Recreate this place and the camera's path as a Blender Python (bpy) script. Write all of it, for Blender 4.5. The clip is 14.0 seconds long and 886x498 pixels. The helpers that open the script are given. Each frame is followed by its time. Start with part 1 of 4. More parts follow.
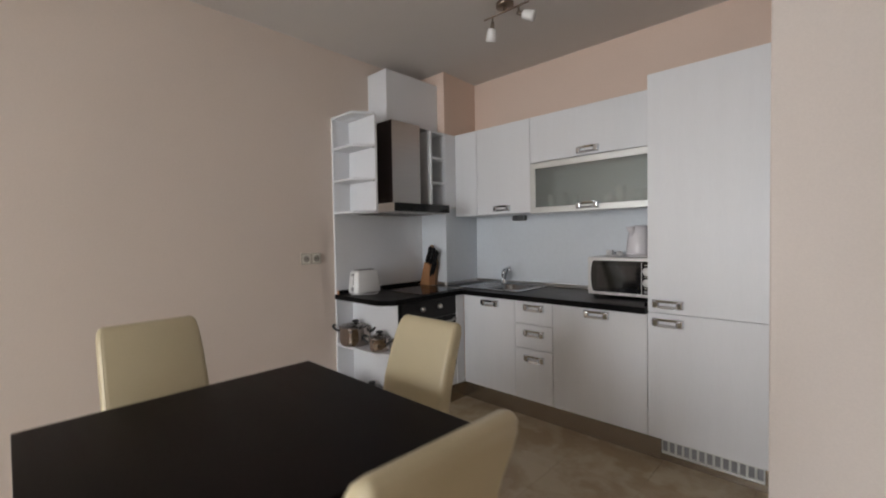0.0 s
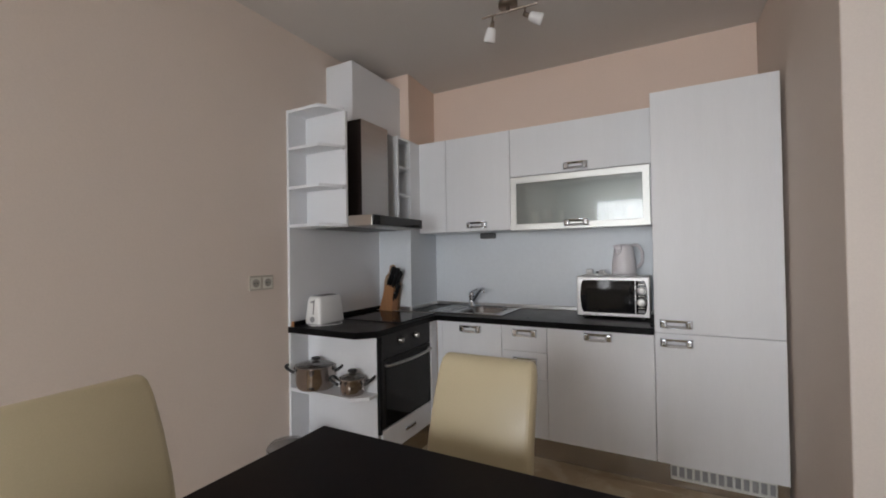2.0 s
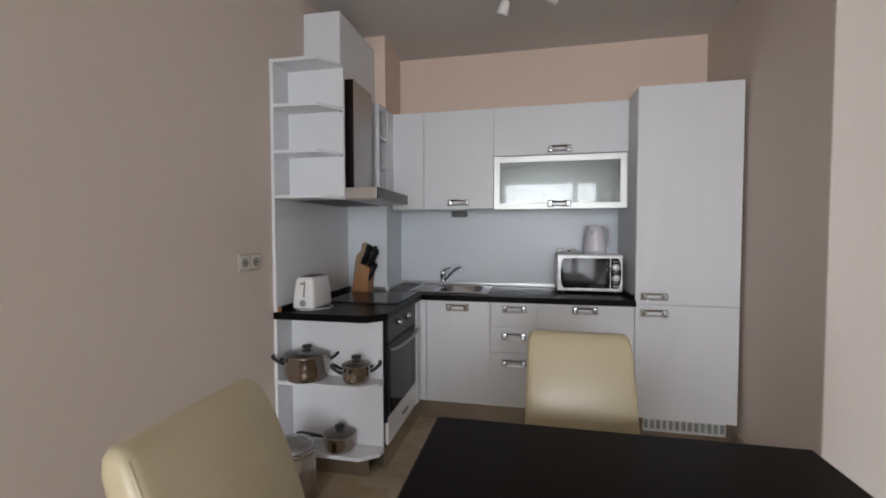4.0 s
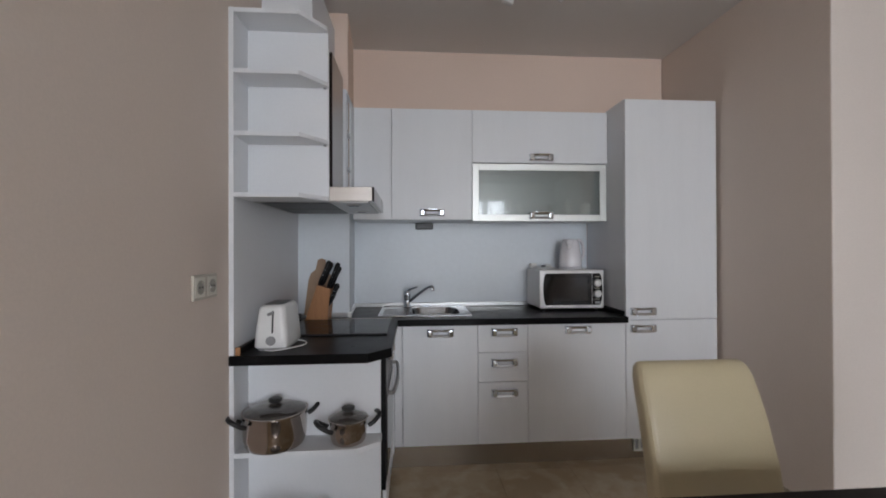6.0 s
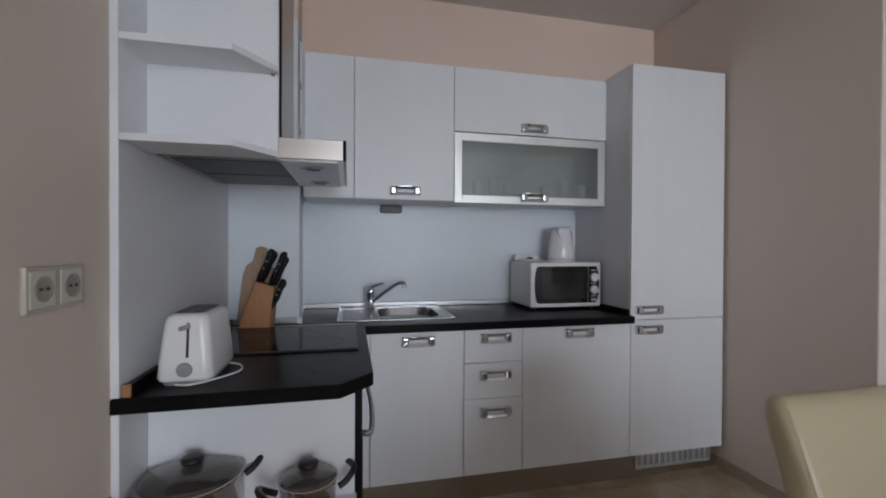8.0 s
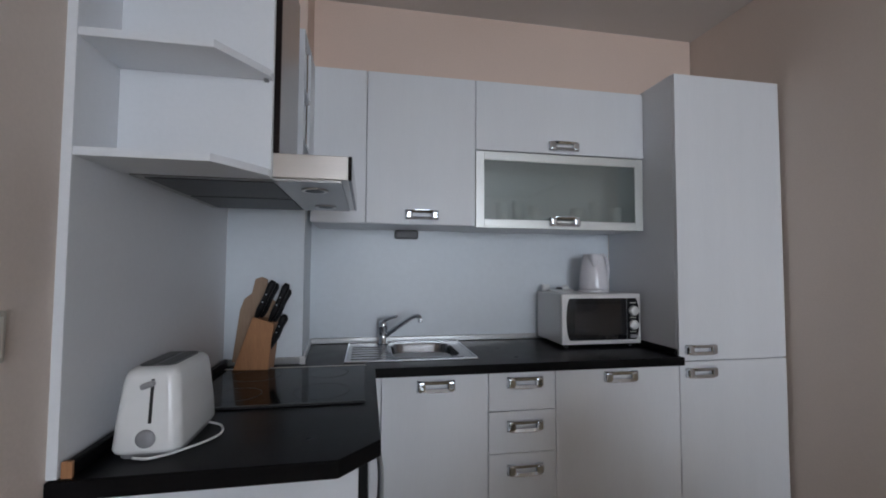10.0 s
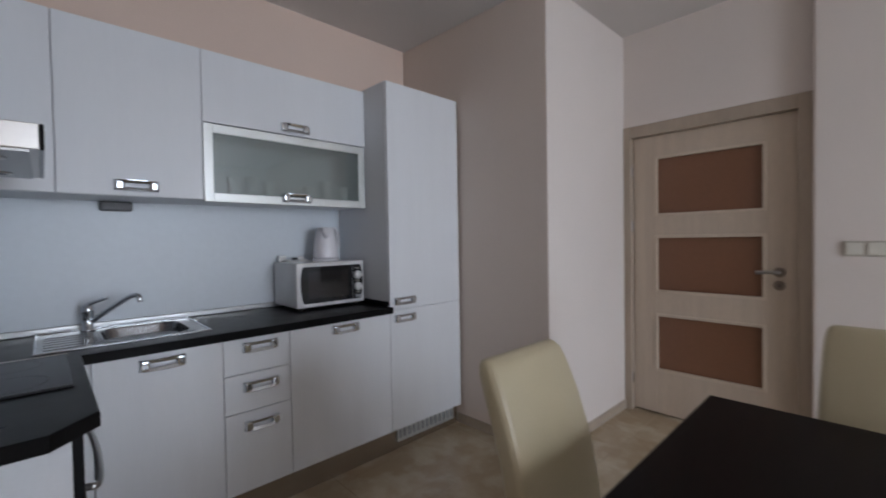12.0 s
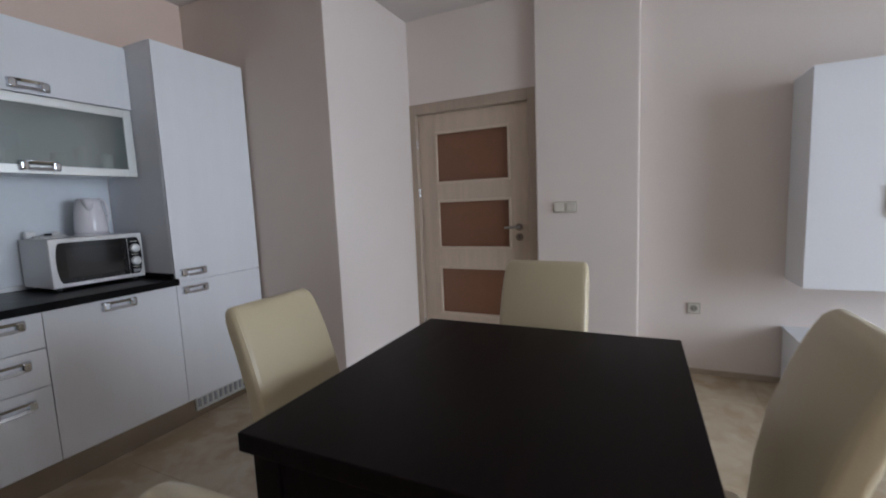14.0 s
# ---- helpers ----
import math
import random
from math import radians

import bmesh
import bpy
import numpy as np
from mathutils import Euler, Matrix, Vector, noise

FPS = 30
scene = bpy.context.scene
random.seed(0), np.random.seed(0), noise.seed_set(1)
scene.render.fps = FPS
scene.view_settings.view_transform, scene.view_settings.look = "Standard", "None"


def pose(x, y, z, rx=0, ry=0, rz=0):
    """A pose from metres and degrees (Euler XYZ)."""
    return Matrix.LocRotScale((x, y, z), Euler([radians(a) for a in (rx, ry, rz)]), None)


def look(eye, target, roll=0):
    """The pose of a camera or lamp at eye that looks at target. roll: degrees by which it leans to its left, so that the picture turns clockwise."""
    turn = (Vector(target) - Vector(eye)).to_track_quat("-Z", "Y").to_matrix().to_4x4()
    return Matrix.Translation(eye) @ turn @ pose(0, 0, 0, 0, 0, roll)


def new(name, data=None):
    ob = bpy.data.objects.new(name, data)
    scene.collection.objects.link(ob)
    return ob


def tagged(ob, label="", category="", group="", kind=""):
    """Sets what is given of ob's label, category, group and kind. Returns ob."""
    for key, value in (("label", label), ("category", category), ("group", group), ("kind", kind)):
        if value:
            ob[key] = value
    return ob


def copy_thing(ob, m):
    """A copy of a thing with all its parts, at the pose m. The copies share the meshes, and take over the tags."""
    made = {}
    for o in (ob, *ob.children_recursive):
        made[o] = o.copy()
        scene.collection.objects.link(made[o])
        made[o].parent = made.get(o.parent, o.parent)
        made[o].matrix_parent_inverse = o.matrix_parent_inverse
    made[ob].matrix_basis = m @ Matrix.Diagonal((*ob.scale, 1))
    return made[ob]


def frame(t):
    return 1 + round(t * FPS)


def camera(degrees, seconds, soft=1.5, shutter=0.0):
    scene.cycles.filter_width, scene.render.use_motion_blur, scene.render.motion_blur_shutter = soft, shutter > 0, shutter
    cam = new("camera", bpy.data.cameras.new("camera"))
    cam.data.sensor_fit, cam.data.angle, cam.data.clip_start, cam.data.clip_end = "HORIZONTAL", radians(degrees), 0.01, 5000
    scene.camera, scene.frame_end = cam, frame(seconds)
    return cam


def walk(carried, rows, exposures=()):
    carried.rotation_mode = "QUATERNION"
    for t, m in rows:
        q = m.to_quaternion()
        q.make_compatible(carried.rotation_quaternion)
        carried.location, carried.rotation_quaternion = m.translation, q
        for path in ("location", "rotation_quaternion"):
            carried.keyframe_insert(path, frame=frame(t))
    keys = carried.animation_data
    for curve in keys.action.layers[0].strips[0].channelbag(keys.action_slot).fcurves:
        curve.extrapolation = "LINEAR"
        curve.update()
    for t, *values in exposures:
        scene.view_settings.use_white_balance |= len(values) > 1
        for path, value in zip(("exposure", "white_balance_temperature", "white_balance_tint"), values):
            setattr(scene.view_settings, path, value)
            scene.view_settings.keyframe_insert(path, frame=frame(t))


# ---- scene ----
cam = camera(93.3, 14.0, soft=1.8, shutter=0.5)
PATH = [
    (0, (0.166, -0.068, 1.356), (-1.212, 1.381, 1.296), -1.0),
    (0.5, (-0.049, -0.138, 1.387), (-1.32, 1.407, 1.407), -3.0),
    (1, (-0.214, -0.109, 1.374), (-1.496, 1.427, 1.401), -2.2),
    (1.5, (-0.455, -0.129, 1.356), (-1.502, 1.574, 1.414), -2.5),
    (2, (-0.588, -0.157, 1.356), (-1.532, 1.606, 1.383), -0.9),
    (2.5, (-0.743, -0.231, 1.347), (-1.463, 1.635, 1.314), 0.0),
    (3, (-0.919, -0.315, 1.333), (-1.409, 1.623, 1.276), -0.6),
    (3.2, (-0.995, -0.344, 1.352), (-1.525, 1.582, 1.271), 0.4),
    (5.3, (-1.822, -0.189, 1.332), (-1.821, 1.811, 1.283), -1.0),
    (5.5, (-1.877, -0.132, 1.327), (-1.827, 1.867, 1.292), -0.9),
    (6, (-1.996, 0.021, 1.326), (-1.849, 2.016, 1.335), -0.2),
    (6.5, (-2.065, 0.139, 1.317), (-1.869, 2.129, 1.264), 1.2),
    (7, (-2.15, 0.291, 1.324), (-1.715, 2.243, 1.29), 0.1),
    (7.2, (-2.171, 0.339, 1.315), (-1.708, 2.285, 1.296), -0.3),
    (9.3, (-2.116, 0.812, 1.283), (-1.737, 2.776, 1.264), 1.3),
    (9.5, (-2.122, 0.812, 1.294), (-1.743, 2.775, 1.291), 1.1),
    (10, (-2.122, 0.789, 1.322), (-1.764, 2.754, 1.414), 0.3),
    (10.5, (-2.124, 0.763, 1.332), (-1.786, 2.733, 1.403), 0.5),
    (11, (-2.101, 0.694, 1.355), (-1.385, 2.561, 1.384), -0.4),
    (11.5, (-2.114, 0.592, 1.329), (-0.958, 2.223, 1.34), -1.0),
    (12, (-2.172, 0.499, 1.317), (-0.791, 1.945, 1.271), -1.0),
    (12.5, (-2.187, 0.404, 1.312), (-0.61, 1.633, 1.25), -1.2),
    (13, (-2.183, 0.275, 1.313), (-0.467, 1.301, 1.255), -1.3),
    (13.5, (-2.179, 0.15, 1.307), (-0.401, 1.059, 1.202), -1.6),
    (14, (-2.205, 0.06, 1.293), (-0.407, 0.909, 1.076), -2.4),
]
EXPOSURES = [
    (0.0, -0.07, 6760, 11),
    (3.0, -0.11, 6600, 11),
    (6.5, -0.22, 6310, 11),
    (9.5, -0.38, 6000, 10),
    (12.5, -0.25, 5880, 11),
    (14.0, -0.21, 5800, 10),
]
walk(cam, [(t, look(eye, target, roll)) for t, eye, target, roll in PATH], EXPOSURES)

# ---- light ----
world = bpy.data.worlds.new("sky")
scene.world = world
world.use_nodes = True
_sky = world.node_tree.nodes.new("ShaderNodeTexSky")
_sky.sky_type, _sky.sun_disc = "NISHITA", False
_sky.sun_elevation, _sky.sun_rotation = radians(40), radians(60)
world.node_tree.links.new(_sky.outputs[0], world.node_tree.nodes["Background"].inputs[0])
world.node_tree.nodes["Background"].inputs[1].default_value = 0.12

WIN_X0, WIN_X1, WIN_Z0, WIN_Z1, WIN_Y = -1.94, 0.12, 0.10, 2.49, -3.6
_lamp = bpy.data.lights.new("window_daylight", "AREA")
_lamp.shape, _lamp.size, _lamp.size_y = "RECTANGLE", WIN_X1 - WIN_X0, WIN_Z1 - WIN_Z0
_lamp.spread = radians(140)
_lamp.energy, _lamp.color = 76.0, (0.91, 0.95, 1.0)
_day = new("window_daylight", _lamp)
_day.matrix_basis = look(((WIN_X0 + WIN_X1) / 2, WIN_Y - 0.60, (WIN_Z0 + WIN_Z1) / 2 + 0.1), ((WIN_X0 + WIN_X1) / 2, 0, (WIN_Z0 + WIN_Z1) / 2 - 0.9))


# ---- materials ----
def material(name, color, rough=0.5, metal=0.0, var=0.06, scale=3.0, fine=60.0, bump=0.05, stretch=(1, 1, 1), spec=0.5, coat=0.0, transmission=0.0, rough_var=0.06, dark=None):
    """A principled surface whose colour, roughness and relief vary at a broad and a fine scale."""
    m = bpy.data.materials.new(name)
    m.use_nodes = True
    nt = m.node_tree
    n, l = nt.nodes, nt.links
    b = n["Principled BSDF"]
    tc, mp = n.new("ShaderNodeTexCoord"), n.new("ShaderNodeMapping")
    mp.inputs["Scale"].default_value = stretch
    l.new(tc.outputs["Object"], mp.inputs["Vector"])
    big, small = n.new("ShaderNodeTexNoise"), n.new("ShaderNodeTexNoise")
    big.inputs["Scale"].default_value, big.inputs["Detail"].default_value = scale, 4
    small.inputs["Scale"].default_value, small.inputs["Detail"].default_value = fine, 5
    for t in (big, small):
        l.new(mp.outputs[0], t.inputs["Vector"])
    add = n.new("ShaderNodeMath")
    add.operation = "ADD"
    l.new(big.outputs["Fac"], add.inputs[0])
    l.new(small.outputs["Fac"], add.inputs[1])
    ramp = n.new("ShaderNodeMapRange")
    ramp.inputs["From Min"].default_value, ramp.inputs["From Max"].default_value = 0.6, 1.4
    l.new(add.outputs[0], ramp.inputs["Value"])
    mix = n.new("ShaderNodeMix")
    mix.data_type = "RGBA"
    lo = dark or tuple(c * (1 - var) for c in color)
    hi = tuple(min(1, c * (1 + var * 0.6)) for c in color)
    mix.inputs["A"].default_value, mix.inputs["B"].default_value = (*lo, 1), (*hi, 1)
    l.new(ramp.outputs[0], mix.inputs["Factor"])
    l.new(mix.outputs["Result"], b.inputs["Base Color"])
    rr = n.new("ShaderNodeMapRange")
    rr.inputs["To Min"].default_value, rr.inputs["To Max"].default_value = max(0.02, rough - rough_var), min(1, rough + rough_var)
    l.new(big.outputs["Fac"], rr.inputs["Value"])
    l.new(rr.outputs[0], b.inputs["Roughness"])
    b.inputs["Metallic"].default_value = metal
    b.inputs["Specular IOR Level"].default_value = spec
    b.inputs["Coat Weight"].default_value = coat
    b.inputs["Coat Roughness"].default_value = 0.03
    b.inputs["Transmission Weight"].default_value = transmission
    if bump:
        bp = n.new("ShaderNodeBump")
        bp.inputs["Strength"].default_value, bp.inputs["Distance"].default_value = bump, 0.004
        l.new(small.outputs["Fac"], bp.inputs["Height"])
        l.new(bp.outputs[0], b.inputs["Normal"])
    return m


def marble(name):
    """Beige marbled floor tiles with warped brown veins."""
    m = material(name, (0.47, 0.39, 0.275), 0.22, var=0.05, scale=2.2, fine=24, bump=0.02, rough_var=0.08)
    n, l = m.node_tree.nodes, m.node_tree.links
    b = n["Principled BSDF"]
    old = b.inputs["Base Color"].links[0].from_socket
    geo, warp, vein = n.new("ShaderNodeNewGeometry"), n.new("ShaderNodeTexNoise"), n.new("ShaderNodeTexNoise")
    l.new(geo.outputs["Position"], warp.inputs["Vector"])
    warp.inputs["Scale"].default_value, warp.inputs["Detail"].default_value = 1.6, 5
    l.new(warp.outputs["Color"], vein.inputs["Vector"])
    vein.inputs["Scale"].default_value, vein.inputs["Detail"].default_value = 5.5, 6
    r = n.new("ShaderNodeValToRGB")
    r.color_ramp.elements[0].position, r.color_ramp.elements[0].color = 0.38, (0.36, 0.265, 0.155, 1)
    r.color_ramp.elements[1].position, r.color_ramp.elements[1].color = 0.62, (0.56, 0.475, 0.34, 1)
    l.new(vein.outputs["Fac"], r.inputs[0])
    mx = n.new("ShaderNodeMix")
    mx.data_type = "RGBA"
    mx.inputs["Factor"].default_value = 0.6
    l.new(old, mx.inputs["A"])
    l.new(r.outputs[0], mx.inputs["B"])
    l.new(mx.outputs["Result"], b.inputs["Base Color"])
    return m


PAINT = material("cream_pink_wall_paint", (0.75, 0.65, 0.575), 0.85, var=0.05, scale=1.1, fine=120, bump=0.12)
# paler copy of the wall paint, with direct window light in its colour
PAINTLIT = material("window_lit_wall_paint", (0.765, 0.69, 0.638), 0.85, var=0.05, scale=1.1, fine=120, bump=0.12)
PEACH = material("peach_wall_paint", (0.81, 0.645, 0.543), 0.85, var=0.05, scale=1.3, fine=120, bump=0.12)
CEIL = material("white_ceiling_paint", (0.68, 0.645, 0.615), 0.9, var=0.04, scale=0.9, fine=110, bump=0.1)
FLOOR = marble("beige_marble_tile")
GROUT = material("beige_tile_grout", (0.40, 0.33, 0.23), 0.8, var=0.1)
SKIRT = material("grey_beige_skirting_tile", (0.46, 0.38, 0.29), 0.3, var=0.15, scale=7, fine=60)
WHITE = material("white_textured_cabinet_front", (0.815, 0.825, 0.845), 0.42, var=0.03, scale=2.5, fine=46, bump=0.04, stretch=(6, 6, 0.45))
BOARD = material("white_melamine", (0.785, 0.80, 0.825), 0.45, var=0.03, scale=3, fine=90, bump=0.04)
SPLASH = material("white_backsplash_panel", (0.725, 0.77, 0.81), 0.38, var=0.04, scale=2.2, fine=35, bump=0.06)
BLACKTOP = material("black_laminate_worktop", (0.0075, 0.007, 0.0075), 0.30, var=0.2, scale=9, fine=150, bump=0.01, spec=0.08)
CHROME = material("polished_chrome", (0.72, 0.75, 0.79), 0.11, 1.0, var=0.03, bump=0, rough_var=0.03)
STEEL = material("brushed_steel", (0.60, 0.57, 0.54), 0.30, 1.0, var=0.06, fine=80, stretch=(1, 1, 18), bump=0.03)
FLUE = material("dull_brushed_steel", (0.40, 0.39, 0.38), 0.33, 1.0, var=0.06, fine=80, stretch=(1, 1, 18), bump=0.03)
# dark reflection of the steel flue's side, put into the colour
FLUEDARK = material("dark_flue_reflection", (0.028, 0.019, 0.017), 0.40, var=0.15, bump=0.01, spec=0.25)
FILTER = material("dark_filter_mesh", (0.12, 0.12, 0.125), 0.5, 0.7, var=0.2, fine=120, bump=0.1)
UPSTEEL = material("grey_metal_upstand", (0.58, 0.585, 0.585), 0.30, 1.0, var=0.06, fine=60, bump=0.02)
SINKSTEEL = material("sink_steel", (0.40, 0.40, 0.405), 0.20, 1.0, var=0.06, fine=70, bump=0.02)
POTSTEEL = material("polished_pot_steel", (0.44, 0.385, 0.35), 0.10, 1.0, var=0.05, fine=30, stretch=(1, 1, 10), bump=0.01, rough_var=0.04)
PLINTH = material("brown_metal_plinth", (0.42, 0.36, 0.29), 0.26, 0.85, var=0.03, scale=1.2, fine=60, stretch=(1, 1, 8), bump=0.01, rough_var=0.02)
ALU = material("matt_aluminium_frame", (0.71, 0.72, 0.695), 0.46, 0.75, var=0.04, fine=60, bump=0.02)
FROST = material("frosted_cabinet_glass", (0.36, 0.40, 0.375), 0.24, var=0.03, bump=0, coat=1.0, transmission=0.88)
FROST.node_tree.nodes["Principled BSDF"].inputs["Coat IOR"].default_value = 1.8
BLACKGLASS = material("black_glass", (0.012, 0.012, 0.014), 0.05, var=0.2, bump=0, rough_var=0.02, spec=0.45)
OVENGLASS = material("smoked_oven_glass", (0.010, 0.010, 0.011), 0.08, var=0.2, bump=0, rough_var=0.02, spec=0.22)
HOBGLASS = material("black_ceramic_glass", (0.008, 0.008, 0.009), 0.10, var=0.2, bump=0, rough_var=0.03, spec=0.09)
# sink steel darkened by colour for the shade inside the bowl
BOWLSHADE = material("shaded_bowl_steel", (0.30, 0.30, 0.305), 0.22, 1.0, var=0.06, fine=70, bump=0.02)
MWGLASS = material("dark_mirrored_mesh_glass", (0.010, 0.010, 0.011), 0.06, var=0.15, bump=0, spec=0.6)
BLACK = material("black_plastic", (0.018, 0.018, 0.019), 0.35, var=0.2, fine=90, bump=0.04)
TRIMBLACK = material("matt_black_trim", (0.008, 0.008, 0.009), 0.5, var=0.2, bump=0.02, spec=0.12)
DARKGREY = material("dark_grey_enamel", (0.018, 0.0175, 0.018), 0.3, var=0.2, bump=0.02, spec=0.2)
GREYPL = material("grey_plastic", (0.30, 0.30, 0.31), 0.4, var=0.08, bump=0.03)
SOCKETGREY = material("charcoal_plastic", (0.11, 0.11, 0.115), 0.45, var=0.1, bump=0.03)
WHITEPL = material("glossy_white_plastic", (0.82, 0.82, 0.81), 0.22, var=0.03, bump=0.01)
SLOTGREY = material("grey_metal_slot_plate", (0.16, 0.16, 0.16), 0.35, 0.6, var=0.1, bump=0.02)
LILACPL = material("pale_lilac_white_plastic", (0.80, 0.775, 0.80), 0.16, var=0.03, bump=0.01)
CREAMPL = material("cream_white_plastic", (0.70, 0.67, 0.59), 0.35, var=0.03, bump=0.01)
PLATE = material("beige_plastic_frame", (0.50, 0.455, 0.38), 0.35, var=0.05, bump=0.01)
CREAMDARK = material("deep_beige_plastic", (0.36, 0.335, 0.285), 0.35, var=0.05, bump=0.01)
SILVPAINT = material("silver_white_painted_metal", (0.74, 0.73, 0.72), 0.35, 0.2, var=0.04, bump=0.02)
WENGE = material("dark_wenge_wood", (0.0085, 0.0054, 0.0056), 0.40, var=0.6, scale=2.0, fine=40, bump=0.08, stretch=(1, 14, 1), spec=0.075)
LEATHER = material("cream_leather", (0.575, 0.495, 0.325), 0.36, var=0.06, scale=4, fine=260, bump=0.07, coat=0.15)
LEGWOOD = material("dark_leg_wood", (0.03, 0.02, 0.016), 0.4, var=0.3, fine=40, stretch=(8, 8, 1))
KNIFEBLACK = material("black_knife_handle", (0.009, 0.009, 0.010), 0.42, var=0.2, fine=90, bump=0.02, spec=0.25)
# beech made darker and greyer: the shade on the cutting board as colour
SHADEBEECH = material("shaded_beech", (0.37, 0.25, 0.165), 0.6, var=0.25, scale=3, fine=30, bump=0.06, stretch=(10, 10, 1))
BEECH = material("beech_wood", (0.43, 0.21, 0.095), 0.48, var=0.22, scale=3, fine=30, bump=0.06, stretch=(10, 10, 1))
DOORWOOD = material("pale_ash_veneer", (0.56, 0.46, 0.36), 0.5, var=0.14, scale=1.5, fine=26, bump=0.07, stretch=(14, 14, 0.8))
FRAMEWOOD = material("greige_ash_door_frame", (0.44, 0.36, 0.28), 0.5, var=0.14, scale=1.5, fine=26, bump=0.07, stretch=(14, 14, 0.8))
AMBER = material("amber_brown_frosted_glass", (0.215, 0.103, 0.056), 0.32, var=0.12, scale=1.6, fine=90, bump=0.10)
OPAL = material("white_opal_glass", (0.86, 0.86, 0.86), 0.18, var=0.02, bump=0)
NICKEL = material("brown_nickel", (0.30, 0.25, 0.21), 0.3, 1.0, var=0.08, bump=0.01)
PVC = material("white_window_frame", (0.80, 0.80, 0.80), 0.35, var=0.02, bump=0.01)
BEADWOOD = material("light_ash_bead", (0.61, 0.51, 0.40), 0.42, var=0.10, scale=2, fine=30, bump=0.05)
GLASS = bpy.data.materials.new("clear_glass")
GLASS.use_nodes = True
_g = GLASS.node_tree.nodes["Principled BSDF"]
_g.inputs["Transmission Weight"].default_value, _g.inputs["Roughness"].default_value, _g.inputs["IOR"].default_value = 1.0, 0.0, 1.35

# ---- building helpers ----
ORIGIN = {}


def thing(name, at, label, category, group="", kind=""):
    """An empty at a thing's base, under which its parts hang."""
    ob = new(name)
    ob.location = at
    ob.empty_display_size = 0.05
    ORIGIN[ob] = Vector(at)
    return tagged(ob, label, category, group, kind)


def part(name, bm, mat, parent, label="", smooth=False):
    """Links a bmesh, given in the world's places, as one mesh under a thing or a part."""
    base = ORIGIN[parent]
    bmesh.ops.translate(bm, verts=bm.verts, vec=-base)
    me = bpy.data.meshes.new(name)
    bm.to_mesh(me)
    bm.free()
    me.materials.append(mat)
    if smooth:
        me.shade_smooth()
    ob = new(name, me)
    ob.parent = parent
    ORIGIN[ob] = base
    return tagged(ob, label)


def single(name, bm, mat, at, label, category, kind="", group="", smooth=False):
    """A thing that is one mesh."""
    bmesh.ops.translate(bm, verts=bm.verts, vec=-Vector(at))
    me = bpy.data.meshes.new(name)
    bm.to_mesh(me)
    bm.free()
    me.materials.append(mat)
    if smooth:
        me.shade_smooth()
    ob = new(name, me)
    ob.location = at
    ORIGIN[ob] = Vector(at)
    return tagged(ob, label, category, group, kind)


def structure(name, bm, mat, label):
    return single(name, bm, mat, (0, 0, 0), label, name.split("_")[0], "structure")


def mesh():
    return bmesh.new()


def add_box(bm, x0, x1, y0, y1, z0, z1, bevel=0.0, seg=2):
    r = bmesh.ops.create_cube(bm, size=1.0)
    vs = r["verts"]
    c, s = Vector(((x0 + x1) / 2, (y0 + y1) / 2, (z0 + z1) / 2)), (abs(x1 - x0), abs(y1 - y0), abs(z1 - z0))
    bmesh.ops.scale(bm, vec=s, verts=vs)
    bmesh.ops.translate(bm, vec=c, verts=vs)
    if bevel:
        es = {e for v in vs for e in v.link_edges}
        bmesh.ops.bevel(bm, geom=list(es), offset=min(bevel, min(s) * 0.45), segments=seg, profile=0.5, affect="EDGES")
    return bm


def box(x0, x1, y0, y1, z0, z1, bevel=0.0, seg=2):
    return add_box(mesh(), x0, x1, y0, y1, z0, z1, bevel, seg)


def add_slab(bm, pts, z0, z1):
    """An upright prism on an outline."""
    lo = [bm.verts.new((x, y, z0)) for x, y in pts]
    hi = [bm.verts.new((x, y, z1)) for x, y in pts]
    n = len(pts)
    bm.faces.new(lo[::-1])
    bm.faces.new(hi)
    for i in range(n):
        bm.faces.new((lo[i], lo[(i + 1) % n], hi[(i + 1) % n], hi[i]))
    bmesh.ops.recalc_face_normals(bm, faces=bm.faces)
    return bm


def slab(pts, z0, z1, bevel=0.0):
    bm = add_slab(mesh(), pts, z0, z1)
    if bevel:
        bmesh.ops.bevel(bm, geom=list(bm.edges), offset=bevel, segments=2, profile=0.5, affect="EDGES")
    return bm


def add_lathe(bm, profile, at, seg=28):
    """A turned body: profile of (radius, height) round an upright axis."""
    rings = []
    for r, z in profile:
        rings.append([bm.verts.new((at[0] + r * math.cos(2 * math.pi * i / seg), at[1] + r * math.sin(2 * math.pi * i / seg), at[2] + z)) for i in range(seg)])
    for a, b in zip(rings, rings[1:]):
        for i in range(seg):
            bm.faces.new((a[i], a[(i + 1) % seg], b[(i + 1) % seg], b[i]))
    bm.faces.new(rings[0][::-1])
    bm.faces.new(rings[-1])
    return bm


def lathe(profile, at, seg=28):
    return add_lathe(mesh(), profile, at, seg)


